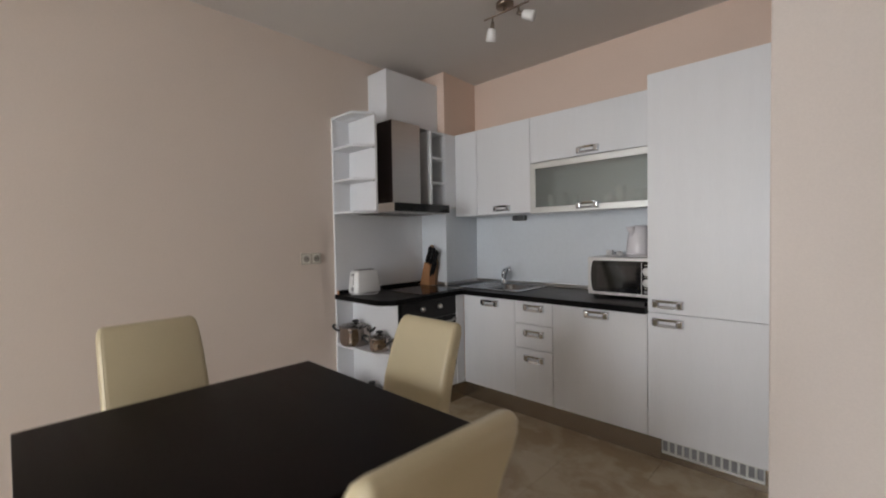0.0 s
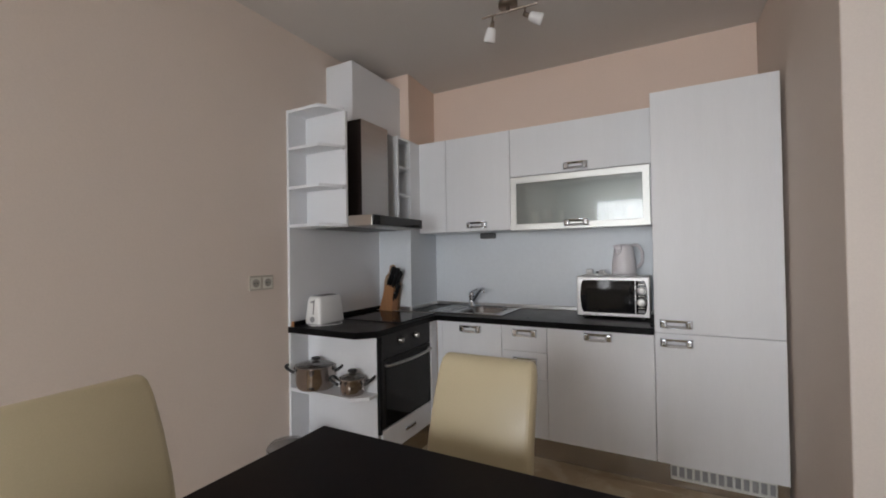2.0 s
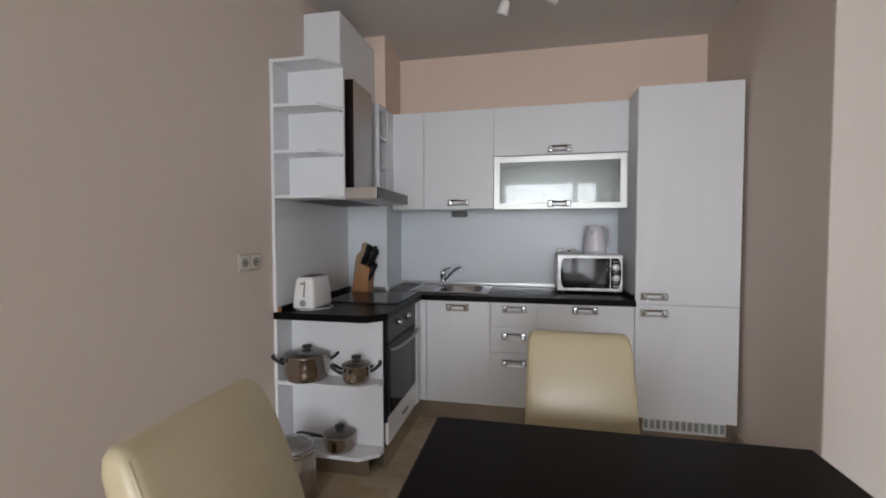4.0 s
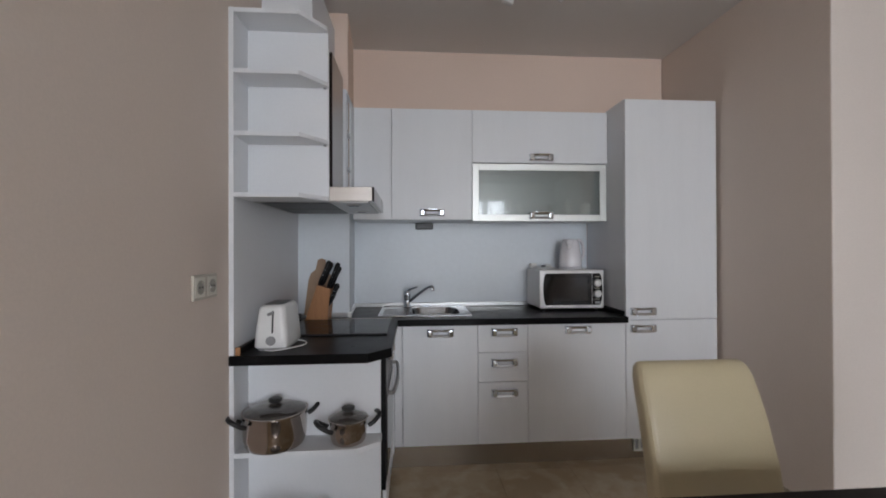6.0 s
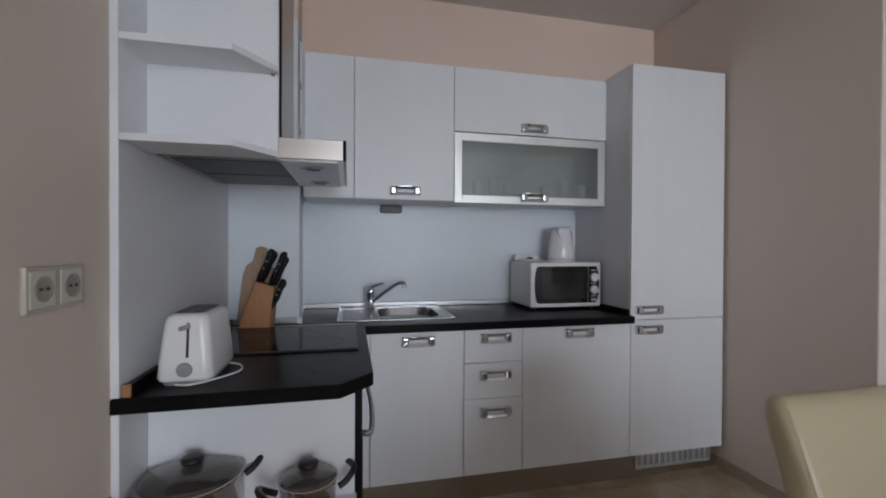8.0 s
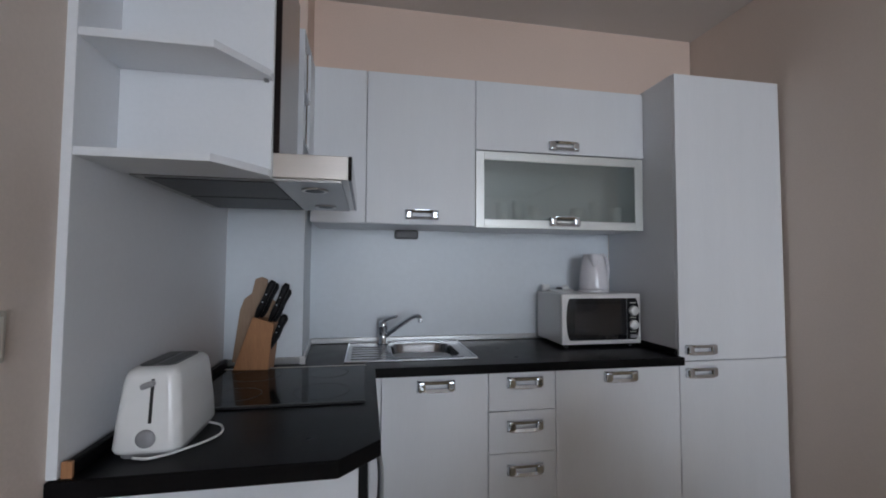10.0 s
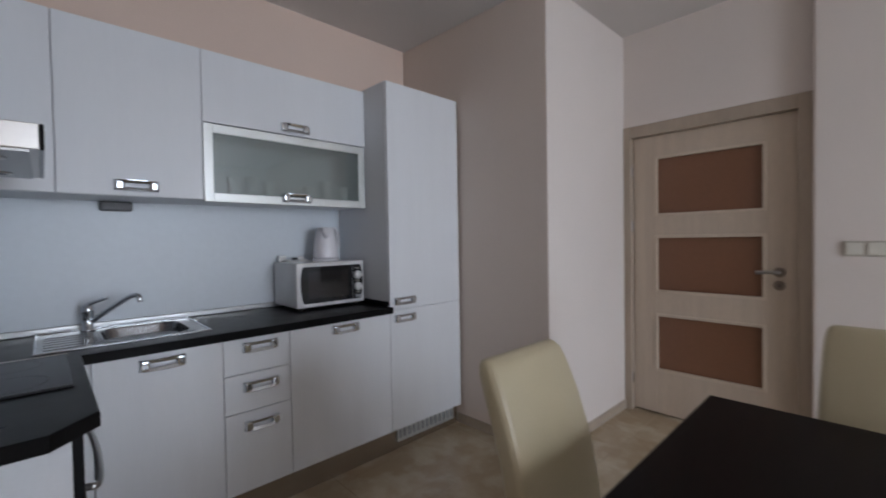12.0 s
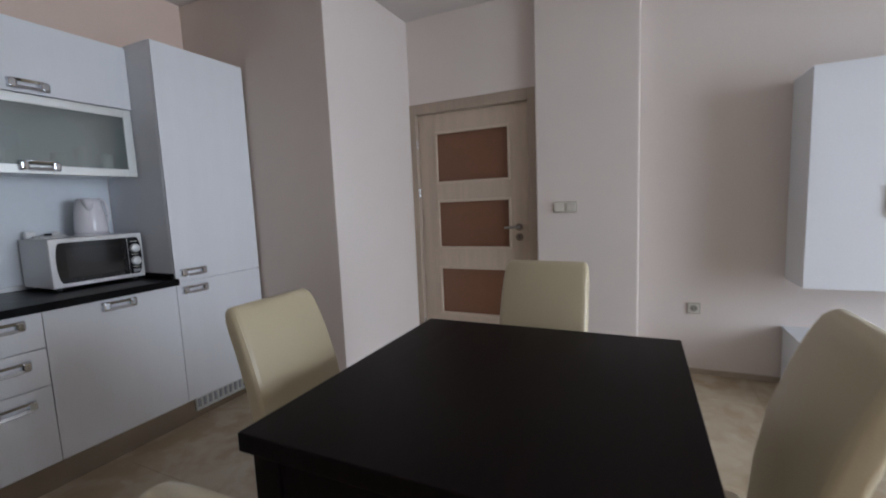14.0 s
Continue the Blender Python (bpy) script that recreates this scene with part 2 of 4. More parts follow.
def add_tube(bm, pts, r, seg=10):
    """A round bar along points."""
    pts = [Vector(p) for p in pts]
    rings = []
    for i, p in enumerate(pts):
        d = (pts[min(i + 1, len(pts) - 1)] - pts[max(i - 1, 0)]).normalized()
        side = d.cross(Vector((0, 0, 1)))
        if side.length < 0.05:
            side = d.cross(Vector((0, 1, 0)))
        side.normalize()
        up = side.cross(d)
        rad = r[i] if isinstance(r, (list, tuple)) else r
        rings.append([bm.verts.new(p + rad * (math.cos(2 * math.pi * k / seg) * side + math.sin(2 * math.pi * k / seg) * up)) for k in range(seg)])
    for a, b in zip(rings, rings[1:]):
        for k in range(seg):
            bm.faces.new((a[k], a[(k + 1) % seg], b[(k + 1) % seg], b[k]))
    bm.faces.new(rings[0][::-1])
    bm.faces.new(rings[-1])
    bmesh.ops.recalc_face_normals(bm, faces=bm.faces)
    return bm


def tube(pts, r, seg=10):
    return add_tube(mesh(), pts, r, seg)


def bent(pts, n=6):
    """A smooth line through points (Catmull-Rom)."""
    p = [Vector(q) for q in pts]
    p = [2 * p[0] - p[1], *p, 2 * p[-1] - p[-2]]
    out = []
    for i in range(1, len(p) - 2):
        for k in range(n):
            t = k / n
            out.append(0.5 * (2 * p[i] + (p[i + 1] - p[i - 1]) * t + (2 * p[i - 1] - 5 * p[i] + 4 * p[i + 1] - p[i + 2]) * t * t + (3 * p[i] - p[i - 1] - 3 * p[i + 1] + p[i + 2]) * t ** 3))
    out.append(p[-2])
    return out


def turned(bm, m):
    bmesh.ops.transform(bm, matrix=m, verts=bm.verts)
    return bm


def loft(sections):
    """A skin over closed rings of equal count."""
    bm = mesh()
    rings = [[bm.verts.new(p) for p in s] for s in sections]
    n = len(rings[0])
    for a, b in zip(rings, rings[1:]):
        for i in range(n):
            bm.faces.new((a[i], a[(i + 1) % n], b[(i + 1) % n], b[i]))
    bm.faces.new(rings[0][::-1])
    bm.faces.new(rings[-1])
    bmesh.ops.recalc_face_normals(bm, faces=bm.faces)
    return bm


def rounded(w, d, r, seg=4):
    """A rounded rectangle about 0, 0."""
    out = []
    for cx, cy, a0 in ((w / 2 - r, d / 2 - r, 0), (-w / 2 + r, d / 2 - r, 90), (-w / 2 + r, -d / 2 + r, 180), (w / 2 - r, -d / 2 + r, 270)):
        for k in range(seg + 1):
            a = radians(a0 + 90 * k / seg)
            out.append((cx + r * math.cos(a), cy + r * math.sin(a)))
    return out


# ---- the room ----
XL, XR, YB, ZC = -2.715, -0.054, 3.14, 2.814
PILY = 2.665
YF, YU = 2.555, 2.786
YS = WIN_Y
EAST, DOORX, PILX, NIBY = 1.18, 1.04, 0.967, 1.852
T = 0.2
NIBX = -0.020
FLOOR_OB = structure("floor", box(XL - T, EAST + T, YS - T, YB + T, -0.15, -0.004), GROUT, "polished beige marble tile floor")
structure("ceiling", box(XL - T, EAST + T, YS - T, YB + T, ZC, ZC + 0.15), CEIL, "plain white painted ceiling")
structure("wall_west", box(XL - T, XL, YS, YB, 0, ZC), PAINT, "cream pink painted plaster wall")
structure("wall_north", box(XL - T, XR, YB, YB + T, 0, ZC), PEACH, "peach painted kitchen wall")
NIB = structure("wall_north_nib", slab([(NIBX, NIBY), (DOORX + T, NIBY), (DOORX + T, YB + T), (XR, YB + T)], 0, ZC, 0.006), PAINTLIT, "pink wall end beside the kitchen, window-lit face painted paler")
# west face keeps the base paint; the others carry painted window brightness
NIB.data.materials.append(PAINT)
for face in NIB.data.polygons:
    face.material_index = 1 if face.normal.x < -0.8 else 0
structure("wall_pillar", slab([(XL, PILY), (-2.392, PILY), (-2.424, YB), (XL, YB)], 0, ZC, 0.004), PEACH, "peach painted pillar in the kitchen corner")
structure("wall_pilaster", box(PILX, EAST + T, 0.062, 0.764, 0, ZC, 0.012), PAINTLIT, "pale pink wall pier beside the door")
structure("wall_east", box(EAST, EAST + T, YS, 0.062, 0, ZC), PAINTLIT, "pale pink painted living room wall")
# the door wall, with its opening
DY0, DY1, DZ = 0.834, 1.797, 2.047
bm = box(DOORX, DOORX + T, DY1 + 0.02, NIBY, 0, ZC)
add_box(bm, DOORX, DOORX + T, 0.764, DY1 + 0.02, DZ + 0.03, ZC)
add_box(bm, DOORX, DOORX + T, 0.764, DY0 - 0.02, 0, DZ + 0.03)
structure("wall_door", bm, PAINTLIT, "pale pink wall round the inner door")
# the south wall, with the window's opening
bm = box(XL - T, WIN_X0, YS - T, YS, 0, ZC)
add_box(bm, WIN_X1, EAST + T, YS - T, YS, 0, ZC)
add_box(bm, WIN_X0, WIN_X1, YS - T, YS, WIN_Z1, ZC)
add_box(bm, WIN_X0, WIN_X1, YS - T, YS, 0, WIN_Z0)
structure("wall_south", bm, PAINT, "cream pink wall with the balcony window")


def window():
    w = thing("window_1", (WIN_X0, YS, WIN_Z0), "white framed balcony window", "window", kind="structure")
    y0, y1 = YS - 0.13, YS - 0.06
    f = 0.06
    bm = box(WIN_X0, WIN_X0 + f, y0, y1, WIN_Z0, WIN_Z1, 0.006)
    add_box(bm, WIN_X1 - f, WIN_X1, y0, y1, WIN_Z0, WIN_Z1, 0.006)
    add_box(bm, WIN_X0 + f, WIN_X1 - f, y0, y1, WIN_Z1 - f, WIN_Z1, 0.006)
    add_box(bm, WIN_X0 + f, WIN_X1 - f, y0, y1, WIN_Z0, WIN_Z0 + f, 0.006)
    add_box(bm, -0.43, -0.31, y0, y1, WIN_Z0 + f, WIN_Z1 - f, 0.006)
    part("window_frame", bm, PVC, w)
    for a, b in ((WIN_X0 + f, -0.43), (-0.31, WIN_X1 - f)):
        p = part("pane", box(a, b, YS - 0.10, YS - 0.09, WIN_Z0 + f, WIN_Z1 - f), GLASS, w)
        p.visible_shadow = False


window()


def skirting(name, x0, x1, y0, y1, h=0.065):
    structure(name, box(x0, x1, y0, y1, 0, h, 0.002), SKIRT, "grey beige tiled skirting strip")


skirting("baseboard_west", XL, XL + 0.012, YS, 1.68)
structure("baseboard_kitchen", slab([(NIBX - 0.012, NIBY - 0.012), (NIBX, NIBY - 0.012), (-0.034, YF + 0.05), (-0.046, YF + 0.05)], 0, 0.065), SKIRT, "grey beige tiled skirting strip")
skirting("baseboard_nib", NIBX, DOORX, NIBY - 0.012, NIBY)
skirting("baseboard_east", EAST - 0.012, EAST, YS, 0.062, 0.038)
skirting("baseboard_pier", PILX - 0.012, PILX, 0.05, 0.764)


def inner_door():
    d = thing("door_1", (DOORX, (DY0 + DY1) / 2, 0), "closed pale ash veneer door with three amber glass panels", "door", kind="structure")
    bm = box(DOORX - 0.014, DOORX + 0.09, DY1, NIBY - 0.001, 0, DZ + 0.085, 0.004)
    add_box(bm, DOORX - 0.014, DOORX + 0.09, 0.766, DY0, 0, DZ + 0.085, 0.004)
    add_box(bm, DOORX - 0.013, DOORX + 0.09, DY0, DY1, DZ, DZ + 0.084, 0.004)
    part("door_frame", bm, FRAMEWOOD, d, "greige wood door frame")
    x0, x1 = DOORX + 0.032, DOORX + 0.072
    ya, yb = DY0 + 0.004, DY1 - 0.004
    py0, py1 = 1.0, 1.634
    rows = ((0.333, 0.735), (0.913, 1.308), (1.470, 1.882))
    bm = box(x0, x1, ya, py0, 0.012, DZ - 0.004, 0.002)
    add_box(bm, x0, x1, py1, yb, 0.012, DZ - 0.004, 0.002)
    zs = [0.012, *[z for r in rows for z in r], DZ - 0.004]
    for a, b in zip(zs[::2], zs[1::2]):
        add_box(bm, x0 + 0.0015, x1, py0 - 0.001, py1 + 0.001, a, b, 0.001)
    leaf = part("door_leaf", bm, DOORWOOD, d)
    for a, b in rows:
        part("glass_panel", box(x0 + 0.018, x1 - 0.014, py0 - 0.004, py1 + 0.004, a - 0.004, b + 0.004), AMBER, leaf, "amber brown frosted glass panel")
        o, n = 0.012, 0.008
        bm = box(x0 - 0.008, x0 + 0.02, py0 - o, py0 + n, a - o, b + o, 0.003)
        add_box(bm, x0 - 0.008, x0 + 0.02, py1 - n, py1 + o, a - o, b + o, 0.003)
        add_box(bm, x0 - 0.0075, x0 + 0.02, py0 + n, py1 - n, a - o, a + n, 0.003)
        add_box(bm, x0 - 0.0075, x0 + 0.02, py0 + n, py1 - n, b - n, b + o, 0.003)
        part("glazing_bead", bm, BEADWOOD, leaf, "pale wood glazing bead")
    bm = tube([(x0, 0.925, 1.08), (x0 - 0.045, 0.925, 1.08)], 0.010)
    add_tube(bm, bent([(x0 - 0.045, 0.918, 1.08), (x0 - 0.047, 0.96, 1.081), (x0 - 0.043, 1.035, 1.078)]), 0.011)
    part("door_handle", bm, FLUE, d, "satin steel lever handle", True)
    for z in (1.08, 1.0):
        bm = lathe([(0.030, 0), (0.030, 0.007), (0.026, 0.010)], (0, 0, 0), 24)
        turned(bm, Matrix.Translation((x0, 0.925, z)) @ Matrix.Rotation(radians(-90), 4, "Y"))
        part("rosette", bm, NICKEL, d, "dark nickel rosette")
    part("keyhole", box(x0 - 0.0115, x0 - 0.008, 0.922, 0.928, 0.99, 1.008), BLACK, d)
    for z in (0.25, 1.39, 1.80):
        part("hinge", tube([(DOORX - 0.006, DY1 - 0.008, z - 0.035), (DOORX - 0.006, DY1 - 0.008, z + 0.035)], 0.008, 10), CHROME, d, "bright steel hinge")
    structure("wall_hall", box(DOORX + T, DOORX + T + 0.05, 0.70, 1.9, 0, ZC), PAINT, "plain wall behind the door")


inner_door()

# ---- kitchen carcasses ----
HZ = 0.055


def pull(parent, x, y, z, axis="x"):
    """A chrome bow handle with a cut-out, on a front that faces -y (axis x) or +x (axis y)."""
    w, h = 0.164, 0.048
    bm = mesh()
    n = 14
    for c, lean in ((h / 2 - 0.008, -1), (-h / 2 + 0.008, 1)):
        secs = []
        for k in range(n + 1):
            u = -1 + 2 * k / n
            o = 0.020 * (1 - abs(u) ** 4) + 0.006
            secs.append([(u * w / 2, -o + b - lean * 0.45 * -a, c + a) for a, b in rounded(0.016, 0.007, 0.003, 2)])
        other = loft(secs)
        tmp = bpy.data.meshes.new("tmp")
        other.to_mesh(tmp)
        other.free()
        bm.from_mesh(tmp)
        bpy.data.meshes.remove(tmp)
    for s in (-1, 1):
        add_box(bm, s * (w / 2 - 0.038), s * w / 2, -0.027, 0, -h / 2 + 0.0005, h / 2 - 0.0005, 0.011, 4)
    turn = Matrix.Rotation(radians(90), 4, "Z") if axis == "y" else Matrix.Identity(4)
    turned(bm, Matrix.Translation((x, y, z)) @ turn)
    return part("handle", bm, CHROME, parent, "polished chrome bow handle")


def front(parent, name, x0, x1, z0, z1, y=YF, mat=WHITE):
    g = 0.0018
    return part(name, box(x0 + g, x1 - g, y, y + 0.018, z0 + g, z1 - g, 0.0015), mat, parent)


def carcass(x0, x1, y0, y1, z0, z1, t=0.018):
    """An open-fronted cabinet body."""
    bm = box(x0, x0 + t, y0, y1, z0, z1)
    add_box(bm, x1 - t, x1, y0, y1, z0, z1)
    add_box(bm, x0 + t, x1 - t, y0, y1, z0, z0 + t)
    add_box(bm, x0 + t, x1 - t, y0, y1, z1 - t, z1)
    add_box(bm, x0 + t, x1 - t, y1 - 0.006, y1, z0 + t, z1 - t)
    return bm


XA, XB, XC, XD, XE = -2.056, -1.598, -1.287, -0.662, -0.056
ZB0, ZB1, ZTOP = 0.143, 0.876, 0.915
YBK = YB - 0.008


def base_cabinets():
    c = thing("base_cabinet", ((XA + XB) / 2, 2.8, ZB0), "white textured sink base cabinet on a brown metal plinth", "cabinet", "kitchen base units")
    part("body", carcass(-2.108, XB - 0.0005, YF + 0.02, YBK, ZB0, ZB1), BOARD, c)
    part("filler_strip", box(-2.100, XA - 0.002, YF + 0.004, YF + 0.020, ZB0, ZB1, 0.001), WHITE, c)
    d = front(c, "door", XA, XB, ZB0, ZB1)
    pull(d, -1.828, YF, 0.828)
    c = thing("drawer_cabinet", ((XB + XC) / 2, 2.8, ZB0), "white textured cabinet with three drawers", "cabinet", "kitchen base units")
    part("body", carcass(XB + 0.0005, XC - 0.0005, YF + 0.02, YBK, ZB0, ZB1), BOARD, c)
    for a, b, h in ((0.703, ZB1, 0.828), (0.523, 0.703, 0.643), (ZB0, 0.523, 0.458)):
        pull(front(c, "drawer", XB, XC, a, b), -1.434, YF, h)
    c = thing("base_cabinet", ((XC + XD) / 2, 2.8, ZB0), "wide white textured base cabinet with one door", "cabinet", "kitchen base units")
    part("body", carcass(XC + 0.0005, XD - 0.0005, YF + 0.02, YBK, ZB0, ZB1), BOARD, c)
    pull(front(c, "door", XC, XD, ZB0, ZB1), -0.972, YF, 0.835)
    c = thing("tall_cabinet", ((XD + XE) / 2, 2.8, ZB0), "tall white textured fridge cabinet with two doors", "cabinet")
    part("body", box(XD + 0.001, XE, YF + 0.02, YBK, ZB0, 2.28, 0.001), BOARD, c)
    d = front(c, "upper_door", XD, XE, 0.889, 2.28)
    pull(d, -0.551, YF, 0.943)
    d = front(c, "lower_door", XD, XE, ZB0, 0.887)
    pull(d, -0.551, YF, 0.836)
    p = thing("plinth", (-1.0, 2.6, 0), "brown brushed metal kitchen plinth with a vent grille", "plinth")
    part("plinth_board", box(-2.146, -0.60, YF + 0.045, YF + 0.06, 0, ZB0 - 0.002), PLINTH, p)
    part("plinth_end", box(-0.60, XE + 0.004, YF + 0.050, YF + 0.06, 0, ZB0 - 0.002), PLINTH, p)
    gx0, gx1, gz0, gz1, gy = -0.595, -0.105, 0.048, 0.138, YF + 0.033
    bm = box(gx0, gx1, gy, gy + 0.013, gz1 - 0.014, gz1, 0.001)
    add_box(bm, gx0, gx1, gy, gy + 0.013, gz0, gz0 + 0.014, 0.001)
    n = 13
    step = (gx1 - gx0) / n
    for i in range(n + 1):
        xm = gx0 + i * step
        add_box(bm, max(gx0, xm - 0.006), min(gx1, xm + 0.006), gy + 0.0005, gy + 0.013, gz0 + 0.014, gz1 - 0.014)
    g = part("vent_grille", bm, ALU, p, "pale metal vent grille")
    part("grille_backing", box(gx0, gx1, gy + 0.0125, gy + 0.0135, gz0, gz1), GREYPL, g)


base_cabinets()

# the left leg: open end shelves, oven and its housing
PANY = 1.868
OX = -2.112


def end_shelves():
    s = thing("open_end_shelf", (-2.4, 1.78, 0.07), "white open base shelf unit at the worktop end", "shelf")
    part("wall_panel", box(XL + 0.001, XL + 0.019, 1.72, PANY, 0.03, ZB1, 0.001), BOARD, s)
    part("side_panel", box(XL + 0.019, OX - 0.0235, PANY, PANY + 0.016, 0.10, ZB1, 0.001), BOARD, s)
    shape = [(XL + 0.019, 1.722), (-2.22, 1.722), (-2.13, 1.79), (-2.13, PANY), (XL + 0.019, PANY)]
    for z in (0.124, 0.512):
        part("shelf", slab(shape, z, z + 0.02, 0.001), BOARD, s)
    part("base_plinth", box(XL + 0.02, -2.2, 1.80, 1.815, 0, 0.123), PLINTH, s)


end_shelves()


def oven():
    y0, y1 = 1.890, 2.468
    o = thing("oven", (-2.4, (y0 + y1) / 2, 0.3), "built-in black glass electric oven with a steel handle", "oven")
    part("body", box(-2.66, OX - 0.02, y0 + 0.005, y1 - 0.005, 0.30, 0.87), DARKGREY, o)
    part("side_trim", box(OX - 0.0225, OX - 0.002, PANY + 0.001, y0, 0.28, ZB1 - 0.002, 0.001), TRIMBLACK, o)
    c = part("control_panel", box(OX - 0.02, OX, y0 + 0.001, y1, 0.726, 0.870, 0.003), DARKGREY, o)
    for y in (2.088, 2.272):
        bm = lathe([(0.020, 0), (0.020, 0.006), (0.016, 0.022), (0.014, 0.024)], (0, 0, 0), 20)
        turned(bm, Matrix.Translation((OX, y, 0.812)) @ Matrix.Rotation(radians(90), 4, "Y"))
        part("knob", bm, STEEL, c, "steel oven knob", True)
    d = part("oven_door", box(OX - 0.02, OX, y0 + 0.001, y1, 0.305, 0.722, 0.003), DARKGREY, o, "dark framed oven door")
    part("window", box(OX, OX + 0.003, y0 + 0.035, y1 - 0.03, 0.315, 0.665), OVENGLASS, d, "black oven glass")
    pts = bent([(OX, y0 + 0.03, 0.69), (OX + 0.03, y0 + 0.05, 0.688), (OX + 0.042, (y0 + y1) / 2, 0.684), (OX + 0.03, y1 - 0.05, 0.688), (OX, y1 - 0.03, 0.69)])
    part("handle", tube(pts, 0.0095), FLUE, d, "bowed steel bar handle", True)
    h = thing("oven_housing", (-2.4, (y0 + y1) / 2, 0), "white cabinet housing below the oven", "cabinet", "kitchen base units")
    part("drawer_front", box(OX - 0.018, OX, y0, y1, 0.145, 0.299, 0.0015), WHITE, h)
    bm = box(OX, OX + 0.012, 2.13, 2.25, 0.215, 0.238, 0.004)
    part("handle", bm, CHROME, h)
    part("corner_post", box(OX - 0.018, OX + 0.008, y1 + 0.002, YF + 0.003, 0.145, ZB1, 0.001), WHITE, h)
    part("plinth_board", box(-2.145, -2.130, y0 + 0.01, YF + 0.044, 0, 0.143), PLINTH, h)


oven()


def worktop():
    w = thing("worktop", (-2.0, 2.7, ZB1), "black laminate L-shaped kitchen worktop", "worktop")
    outer = [(XL + 0.001, 1.716), (-2.175, 1.716), (-2.083, 1.81), (-2.083, 2.518), (XD - 0.001, 2.518), (XD - 0.001, YB - 0.001), (-2.423, YB - 0.001), (-2.391, PILY - 0.001), (XL + 0.001, PILY - 0.001)]
    hole = [(-2.0, 2.665), (-1.685, 2.665), (-1.685, 3.025), (-2.0, 3.025)]
    bm = mesh()
    es = []
    for loop in (outer, hole):
        vs = [bm.verts.new((x, y, ZTOP)) for x, y in loop]
        es += [bm.edges.new((vs[i], vs[(i + 1) % len(vs)])) for i in range(len(vs))]
    bmesh.ops.triangle_fill(bm, use_beauty=True, use_dissolve=False, edges=es, normal=(0, 0, 1))
    inside = [f for f in bm.faces if -2.0 < f.calc_center_median().x < -1.685 and 2.665 < f.calc_center_median().y < 3.025]
    if inside:
        bmesh.ops.delete(bm, geom=inside, context="FACES_ONLY")
    r = bmesh.ops.extrude_face_region(bm, geom=list(bm.faces))
    bmesh.ops.translate(bm, vec=(0, 0, ZB1 - ZTOP), verts=[v for v in r["geom"] if isinstance(v, bmesh.types.BMVert)])
    bmesh.ops.recalc_face_normals(bm, faces=bm.faces)
    bmesh.ops.bevel(bm, geom=[e for e in bm.edges if len(e.link_faces) == 2 and e.calc_face_angle(0) > 1.2 and abs(e.verts[0].co.z - e.verts[1].co.z) < 1e-4], offset=0.004, segments=2, affect="EDGES", profile=0.5)
    part("top", bm, BLACKTOP, w)
    u = 0.03
    bm = box(-2.412, XD - 0.002, YB - 0.026, YB - 0.007, ZTOP, ZTOP + u, 0.004)
    part("upstand", bm, UPSTEEL, w, "grey metal worktop upstand")
    part("upstand", slab([(-2.386, PILY - 0.016), (-2.374, PILY - 0.016), (-2.406, YB - 0.026), (-2.418, YB - 0.026)], ZTOP, ZTOP + u, 0.003), UPSTEEL, w)
    part("upstand", box(XL + 0.020, -2.386, PILY - 0.016, PILY - 0.007, ZTOP, ZTOP + u, 0.003), UPSTEEL, w)
    part("upstand", box(XL + 0.022, XL + 0.040, 1.733, PILY - 0.017, ZTOP, ZTOP + u, 0.004), BLACKTOP, w)
    part("upstand", box(XD - 0.020, XD - 0.002, 2.56, YB - 0.026, ZTOP, ZTOP + u, 0.004), BLACKTOP, w)
    part("upstand_cap", box(XL + 0.022, XL + 0.041, 1.725, 1.7325, ZTOP, ZTOP + u + 0.002, 0.001), BEECH, w, "brown end cap")
    part("upstand_cap", box(-2.394, -2.370, PILY - 0.022, PILY - 0.0165, ZTOP, ZTOP + u + 0.003, 0.001), WHITEPL, w, "white corner cap")


worktop()


def splash():
    z0, z1 = ZTOP + 0.001, 1.61
    structure("wall_splash_back", box(-2.424, XD, YB - 0.006, YB, z0, z1), SPLASH, "white smooth backsplash panel")
    structure("wall_splash_pillar", box(XL + 0.019, -2.386, PILY - 0.006, PILY, z0, z1), SPLASH, "white backsplash panel on the pillar")
    structure("wall_splash_pillar_side", slab([(-2.392, PILY), (-2.386, PILY), (-2.418, YB - 0.006), (-2.424, YB - 0.006)], z0, z1), SPLASH, "white backsplash panel on the pillar side")
    structure("wall_splash_side", box(XL, XL + 0.019, 1.72, PILY - 0.006, z0, 2.292, 0.001), BOARD, "white panel on the wall beside the hob")


splash()


